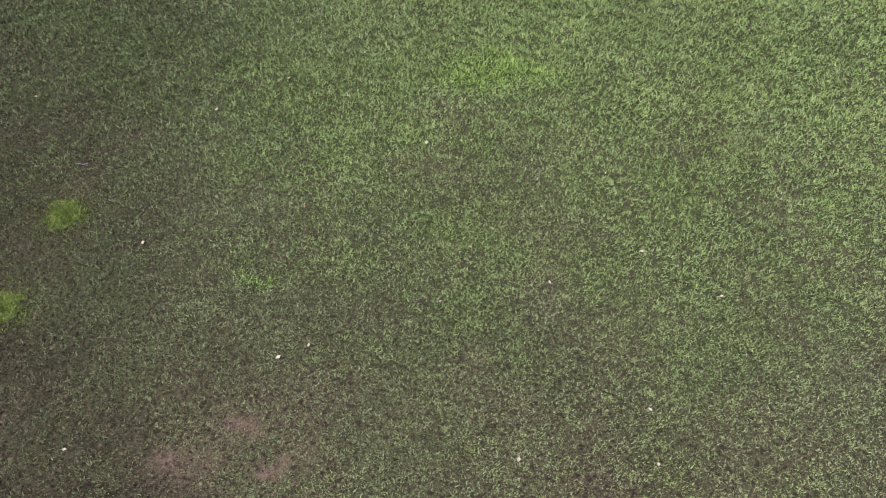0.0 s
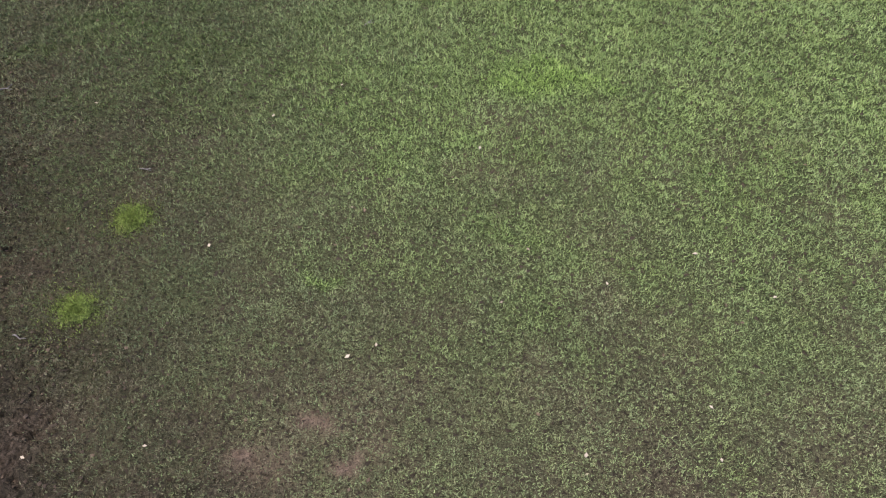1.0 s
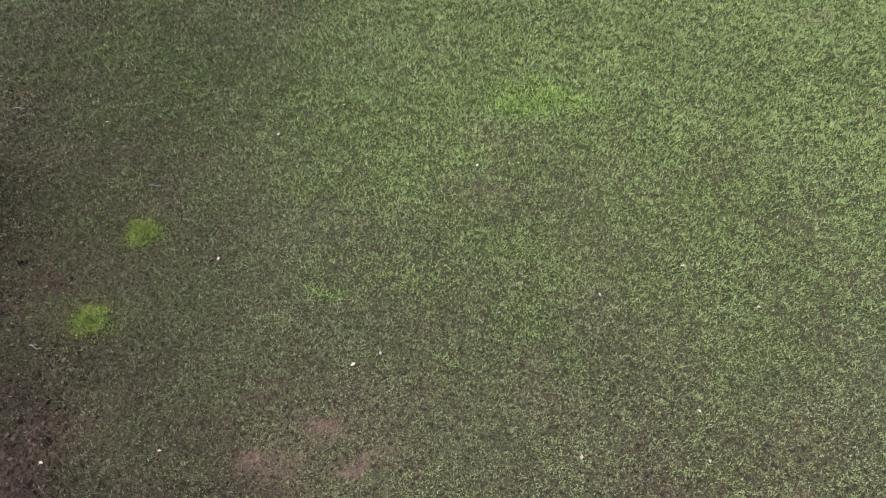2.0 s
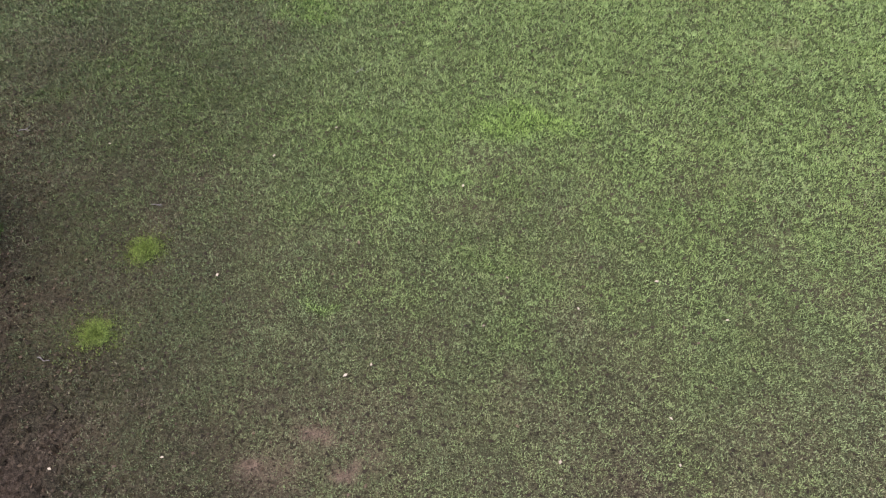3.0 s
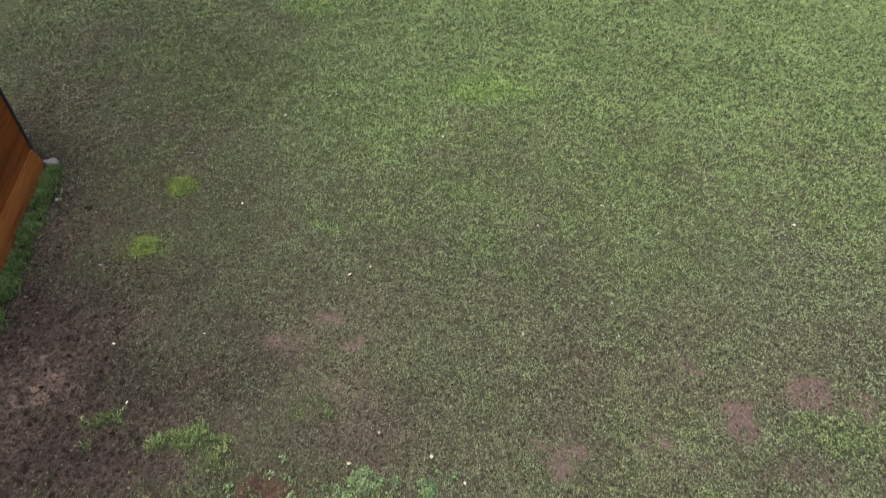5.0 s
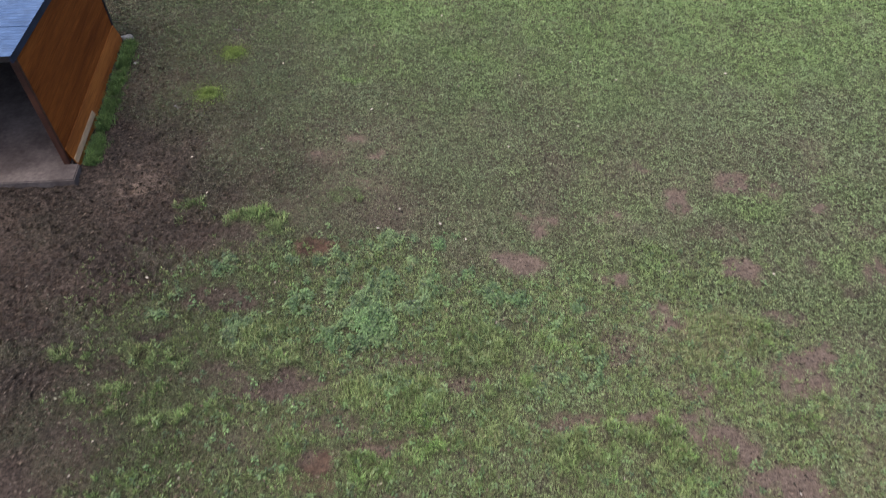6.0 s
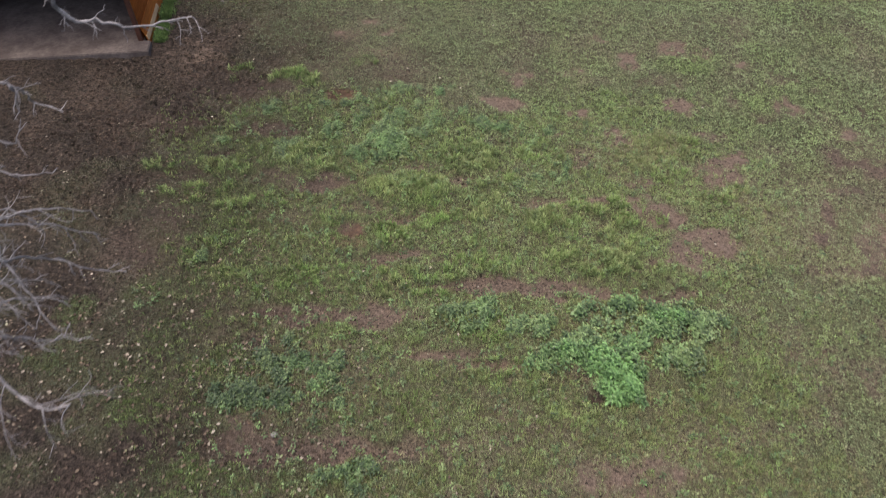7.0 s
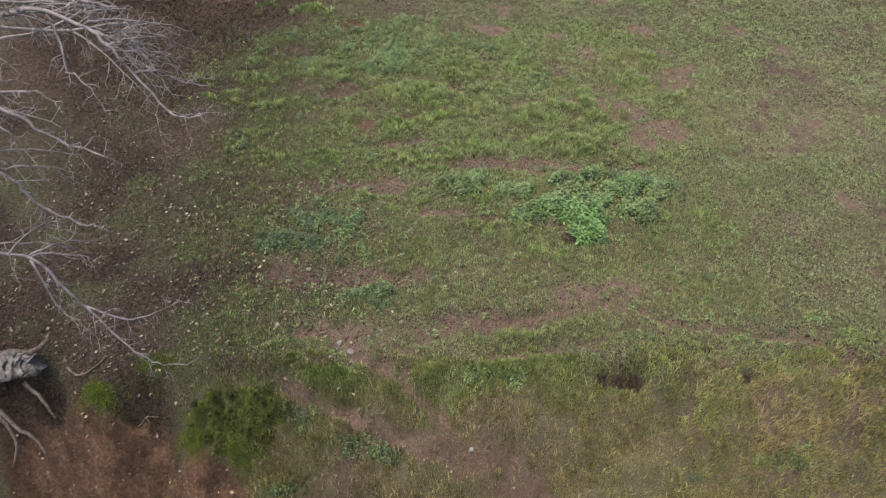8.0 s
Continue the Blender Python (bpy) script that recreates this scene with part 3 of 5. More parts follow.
CONCRETE = two_tone("concrete", (0.056, 0.043, 0.038), (0.104, 0.083, 0.074), 2.2, 0.9, 0.25, 0.003)
BOARD = two_tone("stained_board", (0.082, 0.0190, 0.0040), (0.235, 0.068, 0.0125), 1.6, 0.75, 0.15, 0.003, 0.06, (1, 0.22, 3.0), contrast=(0.18, 0.82))
POST = two_tone("dark_post", (0.030, 0.010, 0.006), (0.060, 0.021, 0.011), 3, 0.6, 0.15, 0.003, 0.3)
SKIRT = two_tone("lighter_board", (0.105, 0.0300, 0.0065), (0.260, 0.0900, 0.0190), 1.6, 0.75, 0.15, 0.003, 0.06, (1, 0.22, 3.0), contrast=(0.18, 0.82))
BOARD_WORN = two_tone("weathered_board", (0.19, 0.122, 0.066), (0.32, 0.222, 0.132), 3.0, 0.75, 0.25, 0.003, 0.2, (1, 0.3, 2.5))
NAVY = two_tone("navy_board", (0.010, 0.013, 0.028), (0.020, 0.025, 0.050), 4, 0.5, 0.1, 0.002)
TRIM = two_tone("dark_trim", (0.016, 0.013, 0.013), (0.035, 0.028, 0.026), 4, 0.6, 0.1, 0.002)
# Inner boards: the shade under the roof is put into their colour.
INSIDE_SHADED = two_tone("shaded_inner_board", (0.014, 0.008, 0.006), (0.030, 0.017, 0.012), 1.5, 0.7, 0.2, 0.003, 0.2, (1, 0.3, 2.4))
ROOFING = two_tone("roof_sheet", (0.040, 0.068, 0.135), (0.075, 0.112, 0.190), 0.8, 0.6, 0.03, 0.002, 0.08)


# ---- helpers for building ----
def mesh_object(name, verts, tris, mat, attrs=None, smooth_faces=False):
    me = bpy.data.meshes.new(name)
    n, f = len(verts), len(tris)
    k = tris.shape[1]
    me.vertices.add(n)
    me.vertices.foreach_set("co", np.asarray(verts, np.float32).ravel())
    me.loops.add(f * k)
    me.loops.foreach_set("vertex_index", np.asarray(tris, np.int32).ravel())
    me.polygons.add(f)
    me.polygons.foreach_set("loop_start", np.arange(0, f * k, k, dtype=np.int32))
    me.polygons.foreach_set("use_smooth", np.full(f, smooth_faces))
    for key, values in (attrs or {}).items():
        a = me.attributes.new(key, "FLOAT", "POINT")
        a.data.foreach_set("value", np.asarray(values, np.float32))
    me.update(calc_edges=True)
    me.materials.append(mat)
    return new(name, me)


def part(name, bm, mat, parent=None, label="", smooth_faces=False):
    """Links a bmesh as one mesh object, under a thing or under a part."""
    me = bpy.data.meshes.new(name)
    for f in bm.faces:
        f.smooth = smooth_faces
    bm.to_mesh(me)
    bm.free()
    me.materials.append(mat)
    ob = new(name, me)
    ob.parent = parent
    return tagged(ob, label)


def block(x0, x1, y0, y1, z0, z1, bevel=0.006):
    bm = bmesh.new()
    bmesh.ops.create_cube(bm, size=1)
    for v in bm.verts:
        v.co = ((x0 + x1) / 2 + v.co.x * (x1 - x0), (y0 + y1) / 2 + v.co.y * (y1 - y0), (z0 + z1) / 2 + v.co.z * (z1 - z0))
    if bevel:
        bmesh.ops.bevel(bm, geom=list(bm.edges), offset=bevel, segments=1, affect="EDGES")
    return bm


def blades(rng, x, y, z, length, width, lean, bend=0.0, way=None):
    """One pointed triangle a blade; with bend, a stem and a drooping tip."""
    n = len(x)
    yaw, turn = rng.uniform(0, 2 * np.pi, n) if way is None else way, rng.uniform(0, 2 * np.pi, n)
    base = np.stack([x, y, z - 0.004], 1)
    side = np.stack([np.cos(turn), np.sin(turn), np.zeros(n)], 1) * (width / 2)[:, None]
    up = np.stack([np.cos(yaw) * np.sin(lean), np.sin(yaw) * np.sin(lean), np.cos(lean)], 1)
    if bend == 0:
        v = np.stack([base - side, base + side, base + up * length[:, None]], 1).reshape(-1, 3)
        return v, np.arange(3 * n).reshape(n, 3), 3
    mid = base + up * (0.55 * length)[:, None]
    over = np.minimum(lean + bend, 2.0)
    up2 = np.stack([np.cos(yaw) * np.sin(over), np.sin(yaw) * np.sin(over), np.cos(over)], 1)
    v = np.stack([base - side, base + side, mid - 0.8 * side, mid + 0.8 * side, mid + up2 * (0.45 * length)[:, None]], 1).reshape(-1, 3)
    i = (np.arange(n) * 5)[:, None]
    f = np.concatenate([i + np.array([[0, 1, 3]]), i + np.array([[0, 3, 2]]), i + np.array([[2, 3, 4]])], 1).reshape(-1, 3)
    return v, f, 5


def leaves(rng, x, y, z, length, width, tilt, fold=0.25, yaw=None, simple=False):
    """Folded pointed leaves: two halves, each of two triangles, along a midrib."""
    n = len(x)
    yaw = rng.uniform(0, 2 * np.pi, n) if yaw is None else yaw
    ax = np.stack([np.cos(yaw) * np.cos(tilt), np.sin(yaw) * np.cos(tilt), np.sin(tilt)], 1)
    sd = np.stack([-np.sin(yaw), np.cos(yaw), rng.uniform(-0.35, 0.35, n)], 1)
    nm = np.cross(ax, sd)
    b = np.stack([x, y, z], 1)
    L, W = length[:, None], width[:, None]
    mid = b + ax * L * 0.45 - nm * W * fold
    if simple:
        v = np.stack([b, mid - sd * W / 2 + nm * W * fold * 1.6, b + ax * L, mid + sd * W / 2 + nm * W * fold * 1.6], 1).reshape(-1, 3)
        i = (np.arange(n) * 4)[:, None]
        return v, np.concatenate([i + np.array([[0, 1, 2]]), i + np.array([[0, 2, 3]])], 1).reshape(-1, 3), 4
    v = np.stack([b, mid - sd * W / 2 + nm * W * fold, mid, mid + sd * W / 2 + nm * W * fold, b + ax * L - nm * W * fold * 0.8], 1).reshape(-1, 3)
    i = (np.arange(n) * 5)[:, None]
    f = np.concatenate([i + np.array([[0, 1, 2]]), i + np.array([[0, 2, 3]]), i + np.array([[1, 4, 2]]), i + np.array([[2, 4, 3]])], 1).reshape(-1, 3)
    return v, f, 5


def tube(bm, points, r0, r1, sides=6, wobble=0.0, seed=0, steps=3):
    """A tapering, slightly crooked round stem along the points."""
    rnd = random.Random(seed)
    pts = [Vector(p) for p in points]
    path = []
    for k in range(len(pts) - 1):
        a, b = pts[k], pts[k + 1]
        p0, p3 = pts[max(k - 1, 0)], pts[min(k + 2, len(pts) - 1)]
        for s in range(steps):
            u = s / steps
            q = 0.5 * ((2 * a) + (b - p0) * u + (2 * p0 - 5 * a + 4 * b - p3) * u * u + (3 * a - p0 - 3 * b + p3) * u ** 3)
            path.append(q + Vector([rnd.uniform(-wobble, wobble) for _ in range(3)]))
    path.append(pts[-1])
    rings, last = [], Vector((0, 0, 1))
    for k, q in enumerate(path):
        d = (path[min(k + 1, len(path) - 1)] - path[max(k - 1, 0)]).normalized()
        x = d.orthogonal().normalized() if k == 0 else (last - d * last.dot(d)).normalized()
        last = x
        y = d.cross(x)
        u = k / (len(path) - 1)
        r = (r0 + (r1 - r0) * u) * rnd.uniform(0.93, 1.07)
        rings.append([bm.verts.new(q + (x * math.cos(a) + y * math.sin(a)) * r) for a in (2 * math.pi * s / sides for s in range(sides))])
    for a, b in zip(rings, rings[1:]):
        for s in range(sides):
            bm.faces.new((a[s], a[(s + 1) % sides], b[(s + 1) % sides], b[s]))
    bm.faces.new(rings[0][::-1])
    bm.faces.new(rings[-1])
    return path


# ---- ground ----
def axis(lo, hi, step, close, out_lo, out_hi):
    """Grid lines: even, twice as close over one stretch, and ever wider outside."""
    fine = np.concatenate([np.arange(lo, close[0], step), np.arange(close[0], close[1], step / 2), np.arange(close[1], hi + step / 2, step)])
    below, above, d = [], [], step
    q = lo
    while q > out_lo:
        d = min(d * 1.45, 300)
        q -= d
        below.append(q)
    q, d = hi, step
    while q < out_hi:
        d = min(d * 1.45, 300)
        q += d
        above.append(q)
    return np.array(below[::-1] + list(fine) + above)


def build_ground():
    xs, ys = axis(FINE[0], FINE[1], 0.068, (-7.2, -3.2), -2500, 2500), axis(FINE[2], FINE[3], 0.068, (6.5, 10.8), -2500, 2500)
    gx, gy = np.meshgrid(xs, ys)
    x, y = gx.ravel(), gy.ravel()
    z = ground_z(x, y)
    w = len(xs)
    i = (np.arange(len(ys) - 1)[:, None] * w + np.arange(w - 1)[None, :]).ravel()
    quads = np.stack([i, i + 1, i + w + 1, i + w], 1)
    attrs = {"soil": soil_at(x, y), "trod_shade": trod_shade_at(x, y), "pit": poached_at(x, y), "lush": sward_at(x, y), "red": patches(x, y, RED_EARTH), "dry": np.maximum(np.maximum(patches(x, y, STRAW), 0.20 * smooth(7, 5, y) * smooth(-4, -2, x)), 0.75 * smooth(brink(x) + 0.1, brink(x) - 0.3, y) * smooth(-4.6, -3.8, x))}
    far = 1 - smooth(-12, -9.5, x) * smooth(15, 12.5, x) * smooth(-7.5, -5.5, y) * smooth(24, 21, y)
    for key, plain in (("soil", 0.2), ("trod_shade", 0.6), ("lush", 0.3), ("red", 0.0), ("dry", 0.1), ("pit", 0.5)):
        attrs[key] = attrs[key] * (1 - far) + plain * far
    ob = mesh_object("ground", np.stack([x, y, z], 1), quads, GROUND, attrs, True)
    tagged(ob, "grazed pasture of short grass and trodden brown earth with a bank", "ground", kind="structure")


build_ground()

# ---- grass ----
def build_grass():
    """Matted tufts of short blades that lie every way, with dark holes between them."""
    rng = np.random.default_rng(3)
    n, per = 370000, 4
    x, y = rng.uniform(-8.4, 15.3, n), rng.uniform(-3.4, 23, n)
    keep = ~under_shed(x, y) & (y > brink(x) - 0.3) & (x < 10.3 + 0.5 * np.maximum(y, -1)) & (x > -8.6 + 0.25 * np.maximum(0, 9 - y))
    x, y = x[keep], y[keep]
    soil = soil_at(x, y)
    keep = rng.uniform(0, 1, len(x)) < (1.0 - 0.90 * smooth(0.58, 0.92, soil) - 0.15 * smooth(0.3, 0.6, soil)) * (1 - 0.75 * np.maximum(np.maximum(clump_at(x, y), weed_at(x, y)), patches(x, y, VERGE, 0.25)))
    x, y, soil = x[keep], y[keep], soil[keep]
    n = len(x)
    lush, dry, far = sward_at(x, y), patches(x, y, STRAW), smooth(11, 20, y)
    tone = 0.53 + 0.08 * rng.normal(0, 1, n) + 0.11 * vnoise(x, y, 0.35, 55) + 0.08 * vnoise(x, y, 0.1, 57) + 0.17 * smooth(0, 3, x) * smooth(1, 4, y) * smooth(13, 10, y) + 0.10 * vnoise(x, y, 1.2, 59) - 0.48 * smooth(1, -5, x) + 0.12 * smooth(2, 8, x) * smooth(5, 11, y) + 0.14 * smooth(5, 15, y) + 0.14 * smooth(9, 6, y) * smooth(-4, -1, x)
    brown = np.clip(0.07 * smooth(6, 3, y) - 0.15 * smooth(9, 12, y) + 0.03 + 0.85 * (soil - 0.22) + 0.24 * rng.normal(0, 1, n) + 0.30 * vnoise(x, y, 0.6, 53) + 0.25 * vnoise(x, y, 1.6, 54) + 0.14 * smooth(13.5, 11, y) * smooth(7, 9, y), 0, 1) * (1 - 0.8 * lush)
    hole = poached_at(x, y)
    x, y, lush, dry, tone, brown, soil, far, hole = (np.repeat(a, per) for a in (x, y, lush, dry, tone, brown, soil, far, hole))
    m = n * per
    out, r = rng.uniform(0, 2 * np.pi, m), 0.05 * np.sqrt(rng.uniform(0, 1, m))
    x, y = x + r * np.cos(out), y + r * np.sin(out)
    way, lean = out + rng.normal(0, 0.9, m), 0.20 + 7 * r + rng.uniform(0, 0.65, m)
    length = rng.uniform(0.032, 0.066, m) * (1 + 0.3 * lush + 0.5 * dry + 0.3 * far) * (1 - 0.3 * soil)
    reach = 0.6 * length * np.sin(lean)
    keep = ~(in_hole(x, y, hole) | in_hole(x + reach * np.cos(way), y + reach * np.sin(way), hole)) & (rng.uniform(0, 1, m) < 0.96)
    x, y, lush, dry, tone, brown, far, way, lean, length = (a[keep] for a in (x, y, lush, dry, tone, brown, far, way, lean, length))
    m = len(x)
    width = rng.uniform(0.009, 0.019, m) * (1 + 0.3 * far)
    v, f, k = blades(rng, x, y, ground_z(x, y), length, width, lean, 0.0, way)
    shade = np.clip(tone + rng.normal(0, 0.14, m), 0, 1)
    attrs = {"shade": np.repeat(shade, k), "lush": np.repeat(lush * 0.9, k), "dry": np.repeat(np.clip(np.maximum(brown, dry * 0.8) + rng.normal(0, 0.16, m), 0, 1), k)}
    ob = mesh_object("grass", v, f, GRASS, attrs)
    tagged(ob, "short grazed green grass mixed with brown blades", "grass", kind="stuff")


def build_bank_grass():
    """Arching tufts of long blades that hang down the bank."""
    rng = np.random.default_rng(4)
    n, per = 27000, 10
    x, y = rng.uniform(-4.6, 10.5, n), rng.uniform(-6.4, -2.2, n)
    soil = np.maximum(soil_at(x, y), 0.7 * smooth(0.2, 0.6, vnoise(x, y * 0.8, 0.33, 65)))
    keep = (y < brink(x) + 0.30 + 0.3 * vnoise(x, y, 0.5, 61)) & (rng.uniform(0, 1, n) < (1.05 - 1.15 * soil) * smooth(-4.5, -3.3, x + 0.5 * vnoise(x, y, 0.4, 67)) * smooth(-6.4, -5.8, y) * smooth(10.5, 9.3, x))
    x, y = x[keep], y[keep]
    n = len(x)
    green = np.maximum(patches(x, y, RIDGES, 0.15), (0.45 + 0.35 * smooth(5, 2, x)) * smooth(brink(x) - 0.9, brink(x) + 0.1, y))
    straw = patches(x, y, BANK_STRAW, 0.25)
    size = rng.uniform(0.09, 0.21, n) * (1 - 0.3 * green) * (1 + 0.3 * vnoise(x, y, 0.45, 62))
    dry = np.clip(0.52 + 0.5 * vnoise(x, y, 0.5, 63) + 0.25 * rng.normal(0, 1, n) - 0.7 * green + 0.7 * straw, 0, 1)
    lush = np.clip(0.12 - 0.3 * vnoise(x, y, 0.9, 64) + 0.7 * green + 0.1 * rng.normal(0, 1, n), 0, 1)
    tone = np.clip(0.52 + 0.16 * rng.normal(0, 1, n) + 0.34 * vnoise(x, y * 0.8, 0.3, 66) - 0.20 * smooth(0.5, -2, x), 0, 1)
    x, y, size, dry, lush, tone = (np.repeat(a, per) for a in (x, y, size, dry, lush, tone))
    m = len(x)
    out, r = rng.uniform(0, 2 * np.pi, m), np.sqrt(rng.uniform(0, 1, m))
    px, py = x + 0.055 * r * np.cos(out), y + 0.055 * r * np.sin(out)
    way = np.arctan2(np.sin(out) * r - 0.6, 0.28 * np.cos(out) * r)
    v, f, k = blades(rng, px, py, ground_z(px, py), size * rng.uniform(0.6, 1.25, m), rng.uniform(0.006, 0.012, m), 0.04 + 0.16 * r + rng.uniform(0, 0.12, m), 0.25, way)
    attrs = {"shade": np.repeat(np.clip(tone + rng.uniform(-0.3, 0.3, m), 0, 1), k), "lush": np.repeat(lush, k), "dry": np.repeat(np.clip(dry + rng.normal(0, 0.15, m), 0, 1), k)}
    ob = mesh_object("bank_grass", v, f, BANK, attrs)
    tagged(ob, "long olive and straw-coloured grass hanging down the bank", "grass", kind="stuff")


def build_weeds():
    """Leafy plants: whorls of leaves round a stem, the top ones smaller and steeper."""
    rng = np.random.default_rng(5)
    n = 210000
    x, y = rng.uniform(-6, 9, n), rng.uniform(-4.6, 9, n)
    nettle, dock = patches(x, y, NETTLES, 0.25, 33), patches(x, y, DOCKS, 0.15, 34)
    grey, fresh = patches(x, y, GREY_WEEDS, 0.3, 32), patches(x, y, FRESH, 0.2, 36)
    full = np.maximum(np.maximum(smooth(0.10, 0.60, weed_at(x, y)), 0.6 * dock), np.maximum(fresh, 0.035 * slope_zone(x, y) * smooth(-4.5, -2, x) * (1 - worn_at(x, y))))
    keep = rng.uniform(0, 1, n) < (0.62 - 0.22 * nettle) * full * (1 - 0.95 * np.maximum(trails(x, y), patches(x, y, RED_EARTH)))
    x, y, nettle, grey, dock, fresh = (a[keep] for a in (x, y, nettle, grey, dock, fresh))
    n = len(x)
    big = np.clip(np.maximum(np.maximum(nettle, 0.5 * grey), np.maximum(0.25 * dock, 1.2 * fresh)), 0, 1.2)
    tall = rng.uniform(0.02, 0.14, n) + 0.15 * big * rng.uniform(0.2, 1.2, n)
    span = rng.uniform(0.030, 0.054, n) * (1 + 0.65 * big)
    tone = np.clip(rng.normal(0.40, 0.22, n) + 0.30 * vnoise(x, y, 0.22, 75) - 0.12 * smooth(0, -3, x) + 0.20 * fresh - 0.30 * grey - 0.38 * dock, 0, 1)
    lush = np.clip(0.26 + 0.15 * nettle + 0.7 * fresh - 0.3 * grey - 0.2 * dock + 0.35 * vnoise(x, y, 0.5, 73) + 0.15 * rng.normal(0, 1, n), 0, 1)
    dry = np.clip(rng.normal(-0.3, 0.28, n), 0, 0.7) * (1 - np.minimum(1, nettle + grey + dock + fresh))
    gz = ground_z(x, y)
    per = 9
    tier = np.tile(np.array([0, 0, 0, 1, 1, 1, 2, 2, 2]), n)
    way = np.tile(np.arange(per) * 2.4, n) + np.repeat(rng.uniform(0, 6.28, n), per) + rng.normal(0, 0.3, n * per)
    x, y, gz, tall, span, tone, lush, dry = (np.repeat(a, per) for a in (x, y, gz, tall, span, tone, lush, dry))
    m = n * per
    off = span * np.array([0.45, 0.30, 0.08])[tier]
    px, py = x + off * np.cos(way), y + off * np.sin(way)
    pz = gz + tall * np.array([0.35, 0.7, 1.0])[tier] * rng.uniform(0.85, 1.15, m)
    length = span * np.array([1.15, 1.0, 0.75])[tier] * rng.uniform(0.8, 1.2, m)
    tilt = np.array([-0.35, -0.05, 0.40])[tier] + rng.normal(0, 0.35, m)
    v, f, k = leaves(rng, px, py, pz, length, length * rng.uniform(0.42, 0.64, m), tilt, yaw=way, simple=True)
    attrs = {"shade": np.repeat(np.clip(tone + rng.normal(0, 0.20, m), 0, 1), k), "lush": np.repeat(lush, k), "dry": np.repeat(dry, k)}
    ob = mesh_object("weeds", v, f, LEAF, attrs)
    tagged(ob, "broad-leaved green weeds in uneven clumps on the slope", "weeds", kind="stuff")


def build_slope_grass():
    """Upright tufts of longer grass in clumps, and the strip along the shelter wall."""
    rng = np.random.default_rng(6)
    n, per = 150000, 8
    x, y = rng.uniform(-6, 10, n), rng.uniform(-3.1, 9.3, n)
    w = np.maximum(clump_at(x, y), 0.8 * patches(x, y, RIDGES, 0.15))
    w = np.maximum(w, 0.12 * slope_zone(x, y) * (1 - gap_at(x, y)) * (1 - worn_at(x, y)))
    keep = rng.uniform(0, 1, n) < 0.62 * w
    strip_y = rng.uniform(10.25, 14.3, 2200)
    x, y = np.concatenate([x[keep], -5.96 - 0.028 * (strip_y - 9.73) + 0.11 * np.abs(rng.normal(0, 1, 2200))]), np.concatenate([y[keep], strip_y])
    keep = ~under_shed(x, y) & ((y < 10) | (vnoise(x, y, 0.3, 84) > -0.6))
    x, y = x[keep], y[keep]
    n = len(x)
    strip = (y > 10) * 1.0
    dry = np.clip(rng.normal(0.02, 0.20, n) + 0.2 * vnoise(x, y, 0.35, 85) + patches(x, y, STRAW), 0, 1) * (1 - strip)
    lush = np.maximum(np.clip(0.42 + 0.45 * vnoise(x, y, 0.6, 83) + 0.15 * rng.normal(0, 1, n), 0, 1), 0.8 * strip)
    tone = np.clip(0.52 + 0.20 * rng.normal(0, 1, n) + 0.30 * vnoise(x, y, 0.2, 86) - 0.45 * strip - 0.10 * smooth(3, -3, x), 0, 1)
    size = rng.uniform(0.06, 0.13, n) * (1 + 0.25 * strip) * (0.7 + 0.6 * np.where(y > 10, 0.5, clump_at(x, y)))
    x, y, dry, lush, tone, size = (np.repeat(a, per) for a in (x, y, dry, lush, tone, size))
    m = len(x)
    out, r = rng.uniform(0, 2 * np.pi, m), np.sqrt(rng.uniform(0, 1, m))
    px, py = x + 0.035 * r * np.cos(out), y + 0.035 * r * np.sin(out)
    v, f, k = blades(rng, px, py, ground_z(px, py), size * rng.uniform(0.7, 1.3, m), rng.uniform(0.007, 0.013, m), 0.05 + 0.32 * r + rng.uniform(0, 0.2, m), 0.4, out)
    attrs = {"shade": np.repeat(np.clip(tone + rng.uniform(-0.25, 0.25, m), 0, 1), k), "lush": np.repeat(lush, k), "dry": np.repeat(np.clip(dry + rng.normal(0, 0.1, m), 0, 1), k)}
    ob = mesh_object("slope_grass", v, f, SLOPE, attrs)
    tagged(ob, "tufts of longer yellow-green grass between the weeds", "grass", kind="stuff")


